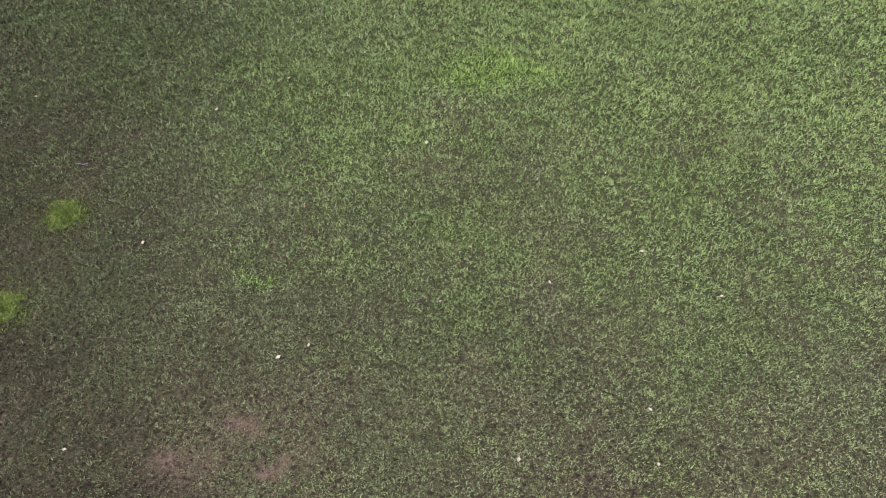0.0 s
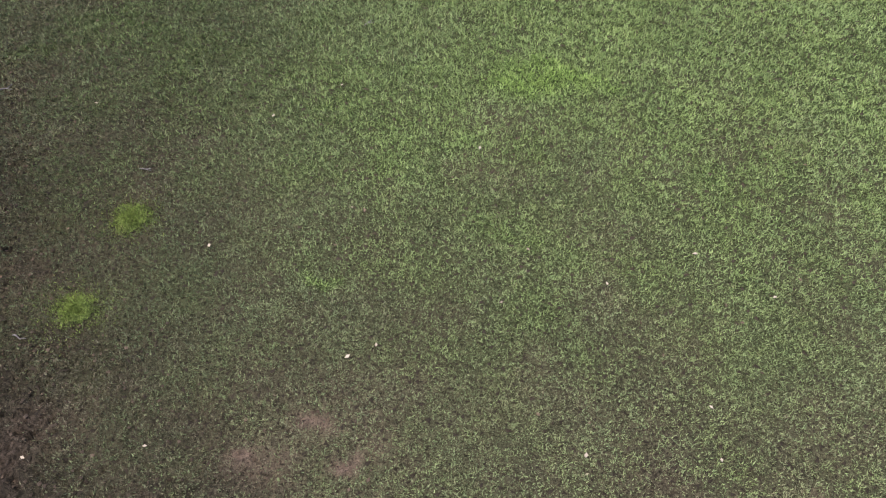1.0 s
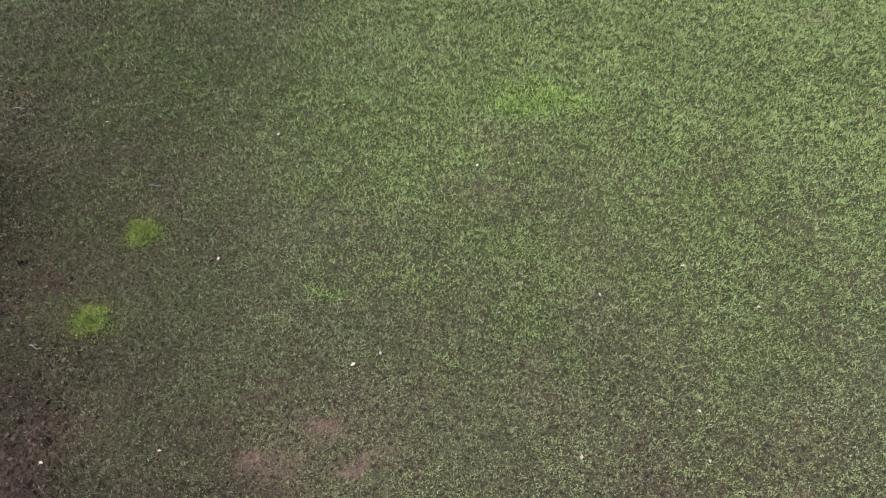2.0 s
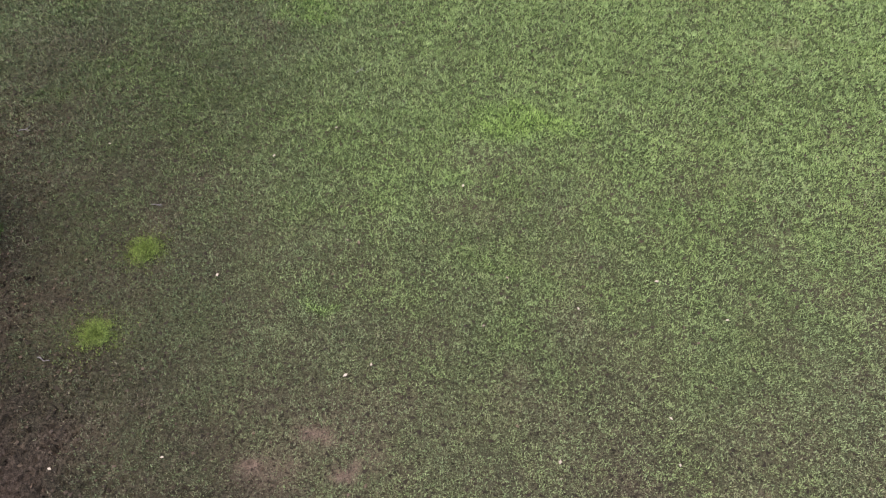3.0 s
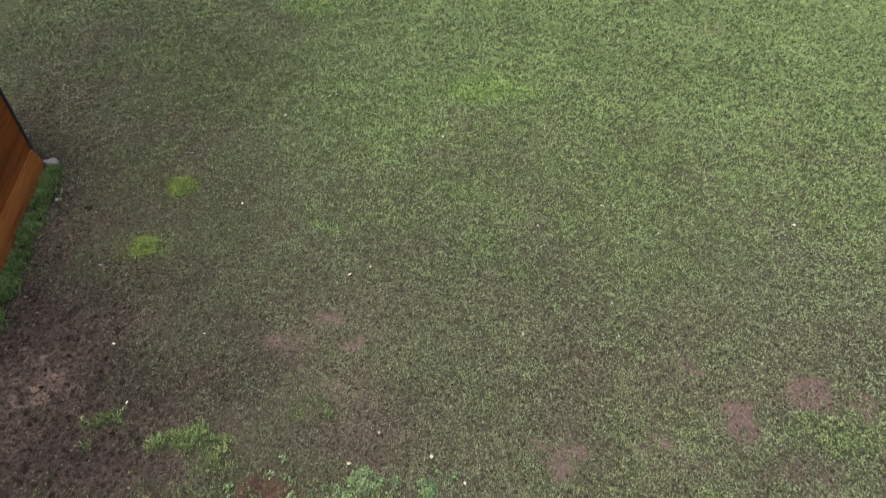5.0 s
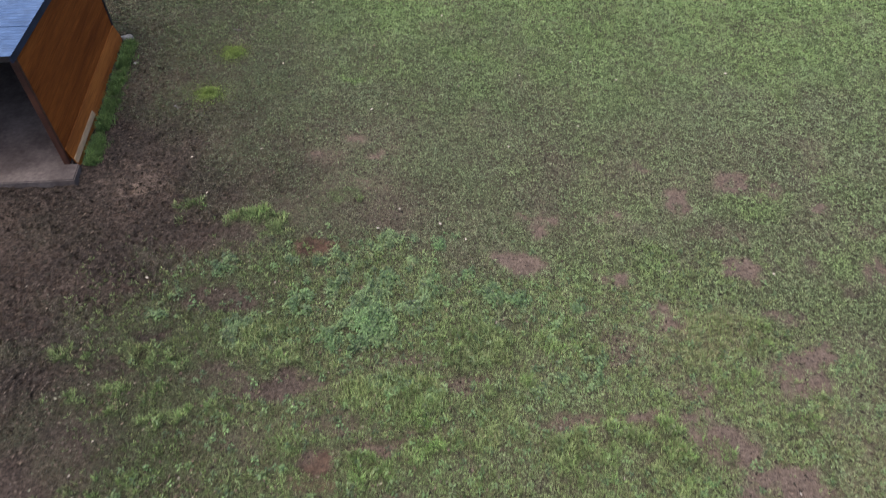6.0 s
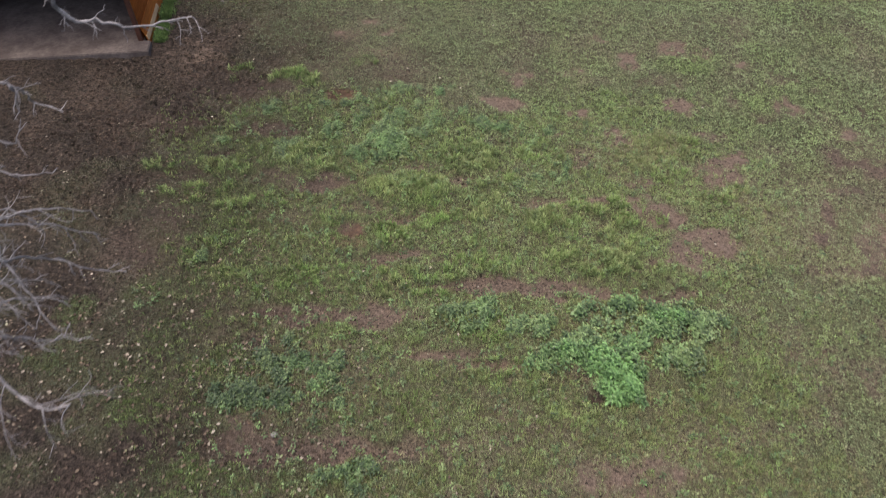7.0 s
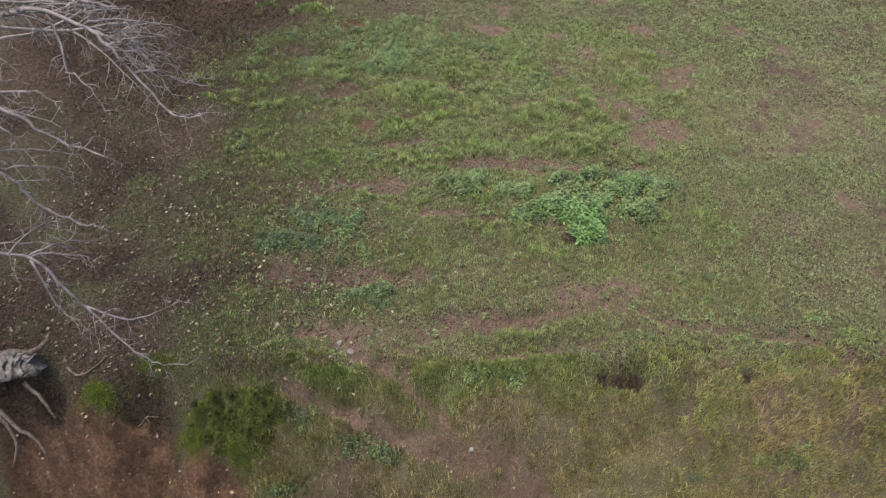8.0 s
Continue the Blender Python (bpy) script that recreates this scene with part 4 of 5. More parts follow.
def build_rough_grass():
    """Thin upright grass of middling length over the slope and along the brink."""
    rng = np.random.default_rng(16)
    n, per = 110000, 7
    x, y = rng.uniform(-6, 9.5, n), rng.uniform(-3.6, 9.0, n)
    verge = patches(x, y, VERGE, 0.25) * smooth(-0.8, 0.1, vnoise(x, y, 0.22, 93) + 0.4 * vnoise(x, y, 0.08, 94))
    w = np.maximum(verge, 0.30 * slope_zone(x, y) * (0.5 + smooth(-0.3, 0.4, vnoise(x, y, 0.3, 95))))
    keep = rng.uniform(0, 1, n) < 0.9 * w * (1 - 0.98 * np.maximum(np.maximum(gap_at(x, y), worn_at(x, y)), np.maximum(trails(x, y), patches(x, y, TRACKS, 0.2))))
    x, y, verge = x[keep], y[keep], verge[keep]
    n = len(x)
    dry = np.clip(0.18 + 0.22 * rng.normal(0, 1, n) + 0.35 * vnoise(x, y, 0.45, 96) + 0.2 * smooth(0, 4, x) * smooth(1, -1, y), 0, 1)
    lush = np.clip(0.22 + 0.35 * vnoise(x, y, 0.5, 97) + 0.3 * verge * smooth(1, -2, x), 0, 1)
    tone = np.clip(0.56 + 0.18 * rng.normal(0, 1, n) + 0.22 * vnoise(x, y, 0.18, 98) - 0.30 * smooth(0.5, -3, x), 0, 1)
    size = rng.uniform(0.055, 0.105, n) * (0.8 + 0.5 * verge)
    x, y, dry, lush, tone, size = (np.repeat(a, per) for a in (x, y, dry, lush, tone, size))
    m = len(x)
    out, r = rng.uniform(0, 2 * np.pi, m), np.sqrt(rng.uniform(0, 1, m))
    px, py = x + 0.05 * r * np.cos(out), y + 0.05 * r * np.sin(out)
    v, f, k = blades(rng, px, py, ground_z(px, py), size * rng.uniform(0.6, 1.3, m), rng.uniform(0.009, 0.016, m), 0.06 + 0.3 * r + rng.uniform(0, 0.2, m), 0.0, out)
    attrs = {"shade": np.repeat(np.clip(tone + rng.uniform(-0.22, 0.22, m), 0, 1), k), "lush": np.repeat(lush, k), "dry": np.repeat(np.clip(dry + rng.normal(0, 0.10, m), 0, 1), k)}
    ob = mesh_object("rough_grass", v, f, SLOPE, attrs)
    tagged(ob, "thin upright olive-green grass with dry blades on the slope", "grass", kind="stuff")


def build_litter():
    rng = np.random.default_rng(7)
    n = 42000
    x, y = rng.uniform(-8.5, 11, n), rng.uniform(-5, 20, n)
    d = 0.015 + 0.30 * smooth(0.5, -4.5, x) * smooth(4.5, 0.5, y) + 0.60 * smooth(9, 4, y) * smooth(5, -1, x) + 0.5 * patches(x, y, TRACKS) * smooth(2, -2, x)
    d = d * (1 - 0.7 * (y < brink(x)) * smooth(-2.5, -4.5, x))
    keep = (rng.uniform(0, 1, n) < d * (0.35 + 0.65 * smooth(-0.3, 0.5, vnoise(x, y, 0.5, 91)))) & ~under_shed(x, y)
    x, y = x[keep], y[keep]
    n = len(x)
    length = rng.uniform(0.026, 0.070, n) * (1 + 0.35 * smooth(4, 1, y) * smooth(1, -2, x))
    v, f, k = leaves(rng, x, y, ground_z(x, y) + rng.uniform(0.012, 0.035, n), length, length * rng.uniform(0.5, 0.8, n), rng.uniform(-0.4, 0.4, n), rng.choice([-0.3, 0.3], 1)[0])
    pale = (rng.uniform(0, 1, n) < 0.06 + 0.10 * smooth(5, 2, y) * smooth(1, -2, x)) * rng.uniform(0.25, 0.8, n)
    attrs = {"shade": np.repeat(rng.uniform(0, 1, n), k), "lush": np.repeat((rng.uniform(0, 1, n) < 0.1) * 0.6, k), "dry": np.repeat(pale, k)}
    ob = mesh_object("leaf_litter", v, f, LITTER, attrs)
    tagged(ob, "dry brown and pale fallen leaves scattered on the ground", "leaves", kind="stuff")


def build_clods():
    """Loose crumbs of trodden earth: little lumps with six crooked corners."""
    rng = np.random.default_rng(9)
    n = 130000
    x, y = rng.uniform(-8.4, 8, n), rng.uniform(-5, 17, n)
    soil = np.maximum(patches(x, y, TRODDEN, 0.4, 5, 0.3, 1.3), patches(x, y, RED_EARTH)) + 0.5 * gap_at(x, y) + 0.3 * worn_at(x, y)
    keep = (rng.uniform(0, 1, n) < 0.55 * soil * (0.5 + 0.5 * smooth(-0.4, 0.4, vnoise(x, y, 0.4, 92)))) & ~under_shed(x, y)
    x, y = x[keep], y[keep]
    n = len(x)
    size = rng.uniform(0.008, 0.028, n) * rng.uniform(0.6, 1.3, n)
    corner = np.array([(1, 0, 0.1), (0, 1, 0), (-1, 0, 0.1), (0, -1, 0), (0, 0, 0.8), (0, 0, -0.6)])
    turn = rng.uniform(0, 6.28, n)
    c = corner[None] * rng.uniform(0.6, 1.3, (n, 6, 1)) * size[:, None, None]
    px = c[..., 0] * np.cos(turn)[:, None] - c[..., 1] * np.sin(turn)[:, None]
    py = c[..., 0] * np.sin(turn)[:, None] + c[..., 1] * np.cos(turn)[:, None]
    v = np.stack([px + x[:, None], py + y[:, None], c[..., 2] + (ground_z(x, y) + 0.3 * size)[:, None]], 2).reshape(-1, 3)
    face = np.array([(0, 1, 4), (1, 2, 4), (2, 3, 4), (3, 0, 4), (1, 0, 5), (2, 1, 5), (3, 2, 5), (0, 3, 5)])
    f = (face[None] + (np.arange(n) * 6)[:, None, None]).reshape(-1, 3)
    ob = mesh_object("soil_crumbs", v, f, CLOD_AND_SHADE, {"shade": np.repeat(np.clip(rng.normal(0.45, 0.3, n), 0, 1), 6), "lush": np.zeros(6 * n), "dry": np.repeat(np.maximum(patches(x, y, RED_EARTH), 0.6 * worn_at(x, y)), 6)})
    tagged(ob, "loose dark brown crumbs of trodden earth", "soil", kind="stuff")


build_grass()
build_bank_grass()
build_weeds()
build_slope_grass()
build_rough_grass()
build_litter()
build_clods()
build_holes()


# ---- single pale leaves on the pasture ----
def build_leaves():
    rng = np.random.default_rng(8)
    places = ((-2.4, 13.49), (-0.01, 12.0), (-0.32, 11.88), (-2.6, 10.66), (2.51, 10.68), (4.06, 11.38), (4.3, 13.59), (5.24, 12.95), (-0.93, 16.64), (1.31, 15.4), (-1.9, 15.88), (4.1, 10.75), (7.89, 13.19), (-3.99, 10.52), (5.19, 7.44), (7.12, 7.39), (1.46, 8.28), (0.26, 8.98), (-3.49, 9.51), (-0.21, 8.53), (-4.23, 7.48), (1.01, 8.61), (3.0, 13.02), (6.2, 3.29), (0.9, 1.46))
    for x, y in places:
        L = np.array([rng.uniform(0.055, 0.085)])
        v, f, k = leaves(rng, np.zeros(1), np.zeros(1), np.zeros(1), L, L * rng.uniform(0.55, 0.8), np.array([rng.uniform(-0.15, 0.15)]), 0.12)
        ob = mesh_object("fallen_leaf", v, f, LITTER, {"shade": np.full(k, rng.uniform(0.5, 1)), "lush": np.zeros(k), "dry": np.full(k, rng.uniform(0.75, 1))})
        ob.location = (x, y, float(ground_z(x, y)) + 0.05)
        tagged(ob, "pale yellowish fallen leaf lying on the grass", "leaf", "fallen leaves")


build_leaves()


# ---- hummocks and cushions ----
def dome(name, x, y, rx, ry, h, blades_n, seed, label, long=(0.03, 0.06), lush=0.9, category="hummock", group="", droop=0.0, ragged=0.06, lumpy=0.3, mat=None, soft=False):
    rng = np.random.default_rng(seed)
    m = 26
    a, r = np.meshgrid(np.linspace(0, 2 * np.pi, m, endpoint=False), np.linspace(0, 1, 9))
    a, r = a.ravel(), r.ravel()

    def top(px, py):
        q = np.clip(np.hypot(px / rx, py / ry), 0, 1.0)
        return ground_z(x + px, y + py) - 0.05 + h * (1 - q * q) ** 0.7 * (1 + lumpy * vnoise(px, py, 0.18, seed))
    wob = 1 + ragged * np.sin(3 * a + seed) + ragged * 0.7 * np.sin(5 * a + 2 * seed)
    px, py = r * rx * np.cos(a) * wob, r * ry * np.sin(a) * wob
    pz = top(px / wob, py / wob)
    v = np.stack([px * 0.8, py * 0.8, pz - float(ground_z(x, y)) - 0.035], 1)
    i = np.arange(8 * m)
    f = np.stack([i, (i // m) * m + (i + 1) % m, (i // m) * m + (i + 1) % m + m, i + m], 1)
    tris = np.concatenate([f[:, [0, 1, 2]], f[:, [0, 2, 3]]])
    n = blades_n
    ba, br = rng.uniform(0, 2 * np.pi, n), np.abs(rng.normal(0, 0.74, n)) if soft else np.sqrt(rng.uniform(0, 1, n)) * (1 + np.abs(rng.normal(0, 0.16, n)))
    bw = 1 + ragged * np.sin(3 * ba + seed) + ragged * 0.7 * np.sin(5 * ba + 2 * seed)
    bx, by = br * rx * np.cos(ba), br * ry * np.sin(ba)
    bz = np.maximum(top(bx, by), ground_z(x + bx, y + by) - 0.004) - float(ground_z(x, y))
    bv, bf, k = blades(rng, bx * bw, by * bw, bz, rng.uniform(*long, n), rng.uniform(0.006, 0.012, n), rng.uniform(0.2, 1.2, n), droop)
    attrs = {"shade": np.concatenate([np.full(len(v), 0.1), np.repeat(rng.uniform(0, 1, n), k)]),
             "lush": np.concatenate([np.full(len(v), lush * 0.3), np.repeat(np.clip(lush + rng.normal(0, 0.25, n), 0, 1), k)]),
             "dry": np.concatenate([np.zeros(len(v)), np.repeat(np.clip(rng.normal(-0.05, 0.2, n), 0, 1), k)])}
    ob = mesh_object(name, np.concatenate([v, bv]), np.concatenate([tris, bf + len(v)]), mat or MOSS, attrs)
    ob.location = (x, y, float(ground_z(x, y)))
    return tagged(ob, label, category, group)


dome("grass_hummock", -3.58, 13.90, 0.34, 0.33, 0.13, 4600, 1, "bright yellow-green mossy hummock standing in the pasture", lush=0.6, group="hummocks in the pasture", ragged=0.08, lumpy=0.5, mat=HUMMOCK, soft=True)
dome("grass_hummock", -3.92, 12.42, 0.37, 0.34, 0.13, 4600, 2, "bright yellow-green mossy hummock beside trodden brown earth", lush=0.6, group="hummocks in the pasture", ragged=0.08, lumpy=0.5, mat=HUMMOCK, soft=True)


def tussock(x, y, rx, ry, count, seed, lush, label):
    """A mound of many small round clumps of arching blades, with dark gaps between them."""
    rng = np.random.default_rng(seed)
    base = float(ground_z(x, y))
    vs, fs, shade, green, off = [], [], [], [], 0
    for _ in range(count):
        a, r = rng.uniform(0, 2 * np.pi), math.sqrt(rng.uniform(0, 1))
        cx, cy = r * rx * math.cos(a), r * ry * math.sin(a)
        size = rng.uniform(0.045, 0.090)
        n = int(5500 * size)
        bx, by = cx + rng.normal(0, 0.35 * size, n), cy + rng.normal(0, 0.35 * size, n)
        out = np.arctan2(by - cy, bx - cx)
        lift = 0.26 * (1 - r * r) * rng.uniform(0.15, 1.0)
        lean = np.clip(2.2 * np.hypot(bx - cx, by - cy) / size + rng.normal(0, 0.2, n), 0, 1.5)
        bz = ground_z(x + bx, y + by) - base + lift
        v, f, k = blades(rng, bx, by, bz, size * rng.uniform(0.7, 1.3, n), rng.uniform(0.005, 0.009, n), lean, 0.8, out)
        tone = rng.uniform(0.0, 0.52)
        sh = np.repeat(np.clip(tone + rng.normal(0, 0.3, n), 0, 1), k)
        vs.append(v)
        fs.append(f + off)
        shade.append(sh)
        green.append(np.full(n * k, np.clip(lush + rng.normal(0, 0.3), 0, 1)))
        off += n * k
    shade, green = np.concatenate(shade), np.concatenate(green)
    ob = mesh_object("grass_tussock", np.concatenate(vs), np.concatenate(fs), MOSS, {"shade": shade, "lush": green * (shade > 0.4), "dry": np.zeros(len(shade))})
    ob.location = (x, y, base)
    return tagged(ob, label, "tussock", "tussocks on the bank")


tussock(-3.62, -3.30, 0.84, 0.44, 100, 5, 0.16, "dark green overhanging tussock on the edge of the bank")
tussock(-2.95, -3.10, 0.42, 0.22, 36, 6, 0.35, "olive green tussock hanging over the trodden track")


def cushion(x, y, rx, ry, h, seed, lush, label):
    """A low dome of moss, bristling with short stems."""
    return dome("moss_cushion", x, y, rx, ry, h, 9000, seed, label, (0.014, 0.034), lush, "moss", "moss cushions on the bank", 0.0, 0.10, 0.6, MOSS, True)


cushion(-5.99, -2.80, 0.42, 0.27, 0.17, 11, 0.75, "bright mossy cushion hanging over the brink of the bank")
cushion(-4.36, -3.45, 0.30, 0.20, 0.18, 12, 0.60, "mossy green cushion under the overhanging tussock")
cushion(-3.52, -3.68, 0.42, 0.22, 0.18, 13, 0.65, "bright mossy cushion hanging down the bank")
cushion(-4.86, -2.40, 0.70, 0.46, 0.08, 14, 0.35, "flat mossy cushion on the brink beside the tree")


# ---- stones and sticks ----
def stone(x, y, rx, ry, rz, turn, seed, label):
    bm = bmesh.new()
    bmesh.ops.create_icosphere(bm, subdivisions=3, radius=1)
    for v in bm.verts:
        n = noise.noise(v.co * 1.4 + Vector((seed * 3.1, 0, 0))) * 0.35
        v.co = v.co * (1 + n)
        v.co = Vector((v.co.x * rx, v.co.y * ry, max(v.co.z, -0.5) * rz))
    ob = part("stone", bm, STONE, smooth_faces=True)
    ob.matrix_world = pose(x, y, float(ground_z(x, y)) + rz * 0.3, 0, 0, turn)
    return tagged(ob, label, "stone", "stones on the ground")


stone(-6.10, 14.45, 0.15, 0.08, 0.06, 12, 1, "flat whitish stone at the foot of the shelter wall")
stone(-1.62, -2.06, 0.075, 0.055, 0.045, 20, 2, "small pale stone on bare earth")
stone(-1.41, -2.29, 0.085, 0.06, 0.04, -30, 3, "small pale stone on bare earth")
stone(-2.79, -1.68, 0.07, 0.05, 0.035, 60, 4, "small pale stone among fallen leaves")
stone(-2.26, -0.27, 0.06, 0.05, 0.035, 10, 5, "small pale stone among fallen leaves")
stone(0.72, -3.84, 0.06, 0.05, 0.04, 0, 6, "small pale stone on the red earth of the bank")
stone(-0.43, -1.70, 0.045, 0.04, 0.03, 0, 7, "small pale stone on the trodden track")
stone(-5.72, 13.54, 0.06, 0.04, 0.03, 0, 8, "small pale stone on trodden earth")


def stick(x, y, length, turn, r, seed, label):
    rnd = random.Random(seed)
    bm = bmesh.new()
    pts = []
    c, s = math.cos(radians(turn)), math.sin(radians(turn))
    for k in range(5):
        d = (k / 4 - 0.5) * length
        off = rnd.uniform(-0.04, 0.04) * length
        px, py = x + c * d - s * off, y + s * d + c * off
        pts.append((px, py, float(ground_z(px, py)) + 0.03))
    tube(bm, pts, r, r * 0.6, 5, 0, seed)
    q = Vector(pts[2])
    tube(bm, [q, q + Vector((s * 0.3 * length + c * 0.1, -c * 0.3 * length, 0.02))], r * 0.6, r * 0.3, 5)
    tagged(part("stick", bm, ROOT if "brown" in label else TWIG, smooth_faces=True), label, "stick", "sticks on the ground")


stick(-6.20, 16.36, 0.20, 25, 0.012, 1, "pale grey broken stick lying on the grass")
stick(-4.51, 12.02, 0.20, -15, 0.012, 2, "pale grey broken stick lying on trodden earth")
stick(-3.61, 14.8, 0.16, 5, 0.008, 3, "thin pale stick lying on the grass")
stick(-0.61, 18.14, 0.20, 55, 0.008, 4, "thin pale stick lying on the grass")
stick(-5.3, -2.95, 0.45, 5, 0.018, 5, "crooked brown root stick on the brink of the bank")


# ---- field shelter ----
def build_shelter():
    shelter = tagged(new("field_shelter"), "open-fronted red-brown timber field shelter with a blue-grey metal roof", "shelter")
    shelter.matrix_world = SHED_AT
    top, far = 0.62, 4.72
    bm = bmesh.new()
    outline = ((-5.6, 0.0), (-0.02, 0.0), (-0.02, 0.46), (-0.17, 0.47), (-0.17, 4.72), (-5.6, 4.72))
    lid = bm.faces.new([bm.verts.new((px, py, top)) for px, py in outline])
    for v in bmesh.ops.extrude_face_region(bm, geom=[lid])["geom"]:
        if isinstance(v, bmesh.types.BMVert):
            v.co.z = 0.30
    bmesh.ops.recalc_face_normals(bm, faces=bm.faces)
    bmesh.ops.bevel(bm, geom=list(bm.edges), offset=0.02, segments=2, affect="EDGES")
    part("floor_slab", bm, CONCRETE, shelter, "worn grey concrete slab")

    def roof_z(y):
        return 3.25 - 0.061 * (y - 0.32)

    # side wall of level boards that end under the sloping roof
    def boards(name, x0, x1, y0, y1, mat, count, along_x=False):
        step = (roof_z(0.52) - top) / count
        for k in range(count):
            z0, z1 = top + 0.004 + k * step, top + (k + 1) * step - 0.004
            if along_x:
                z1 = min(z1, roof_z(y0) - 0.03)
                if z1 - z0 < 0.03:
                    continue
                bm = block(x0, x1, y0, y1, z0, z1, 0.004)
            else:
                bm = block(x0, x1, y0, y1, z0, z1, 0.004)
                for v in bm.verts:
                    v.co.z = min(v.co.z, roof_z(v.co.y) - 0.02)
            part(name, bm, mat, shelter)

    boards("wall_board", -0.24, -0.20, 0.52, far, BOARD, 11)
    part("inner_lining", block(-0.30, -0.245, 0.53, far, top, roof_z(far) - 0.04, 0), INSIDE_SHADED, shelter, "inner boarding coloured dark for the shade under the roof")
    part("back_wall", block(-5.45, -0.31, far - 0.05, far, top, roof_z(far) - 0.04, 0), INSIDE_SHADED, shelter, "back wall of boards coloured dark for the shade inside")
    part("side_wall", block(-5.5, -5.455, 0.52, far, top, roof_z(far) - 0.04, 0), INSIDE_SHADED, shelter, "side wall of boards coloured dark for the shade inside")
    bm = block(-0.198, -0.168, 0.50, far, 0.40, top + 0.34, 0.004)
    for v in bm.verts:
        v.co.x += 0.15 * (top + 0.34 - v.co.z) / (top - 0.06)
    part("skirt_board", bm, SKIRT, shelter, "orange-brown board sloping out to the foot of the wall")
    bm = block(-0.163, -0.135, 0.48, 1.95, top + 0.0, top + 0.11, 0.006)
    for v in bm.verts:
        v.co.x += 0.15 * (top + 0.34 - v.co.z) / (top - 0.06)
    part("kick_board", bm, BOARD_WORN, shelter, "weathered light-brown kick board")
    part("corner_post", block(-0.31, -0.195, 0.44, 0.515, top, roof_z(0.5) - 0.03, 0.006), POST, shelter, "dark red-brown front corner post")
    part("corner_trim", block(-0.26, -0.17, far + 0.003, far + 0.05, top - 0.2, roof_z(far) - 0.02, 0.005), TRIM, shelter, "dark corner trim")

    # roof of finely corrugated lapped sheets, on dark verge and fascia boards
    roof = tagged(new("roof"), "blue-grey corrugated metal roof")
    roof.parent = shelter
    y0, y1 = 0.30, 5.20
    for k in range(5):
        a, b = y0 + k * 0.98, y0 + (k + 1) * 0.98 + 0.02
        bm = bmesh.new()
        rows = []
        for j in range(41):
            y = a + (b - a) * j / 40
            z = roof_z(y) + 0.006 * math.sin(2 * math.pi * (y - a) / 0.1) + (0.006 if k % 2 else 0.0)
            rows.append([bm.verts.new((x, y, z + h)) for x, h in ((-5.85, 0.0), (-0.155, 0.0), (-0.155, -0.004), (-5.85, -0.004))])
        for p, q in zip(rows, rows[1:]):
            for c in range(4):
                bm.faces.new((p[c], p[(c + 1) % 4], q[(c + 1) % 4], q[c]))
        bm.faces.new(rows[0][::-1])
        bm.faces.new(rows[-1])
        bmesh.ops.recalc_face_normals(bm, faces=bm.faces)
        part("roof_sheet", bm, ROOFING, roof)
    bm = block(-0.20, -0.165, y0 + 0.01, y1 - 0.01, -0.15, -0.016, 0)
    for v in bm.verts:
        v.co.z += roof_z(v.co.y)
    part("verge_board", bm, NAVY, roof, "dark blue verge board")
    part("fascia", block(-5.80, -0.205, y0 + 0.01, y0 + 0.045, roof_z(y0) - 0.13, roof_z(y0) - 0.018, 0.004), TRIM, roof, "dark front fascia")
    for k in range(4):
        y = 0.9 + k * 1.15
        part("rafter", block(-5.45, -0.31, y, y + 0.07, roof_z(y) - 0.16, roof_z(y + 0.07) - 0.018, 0), INSIDE_SHADED, roof)


build_shelter()


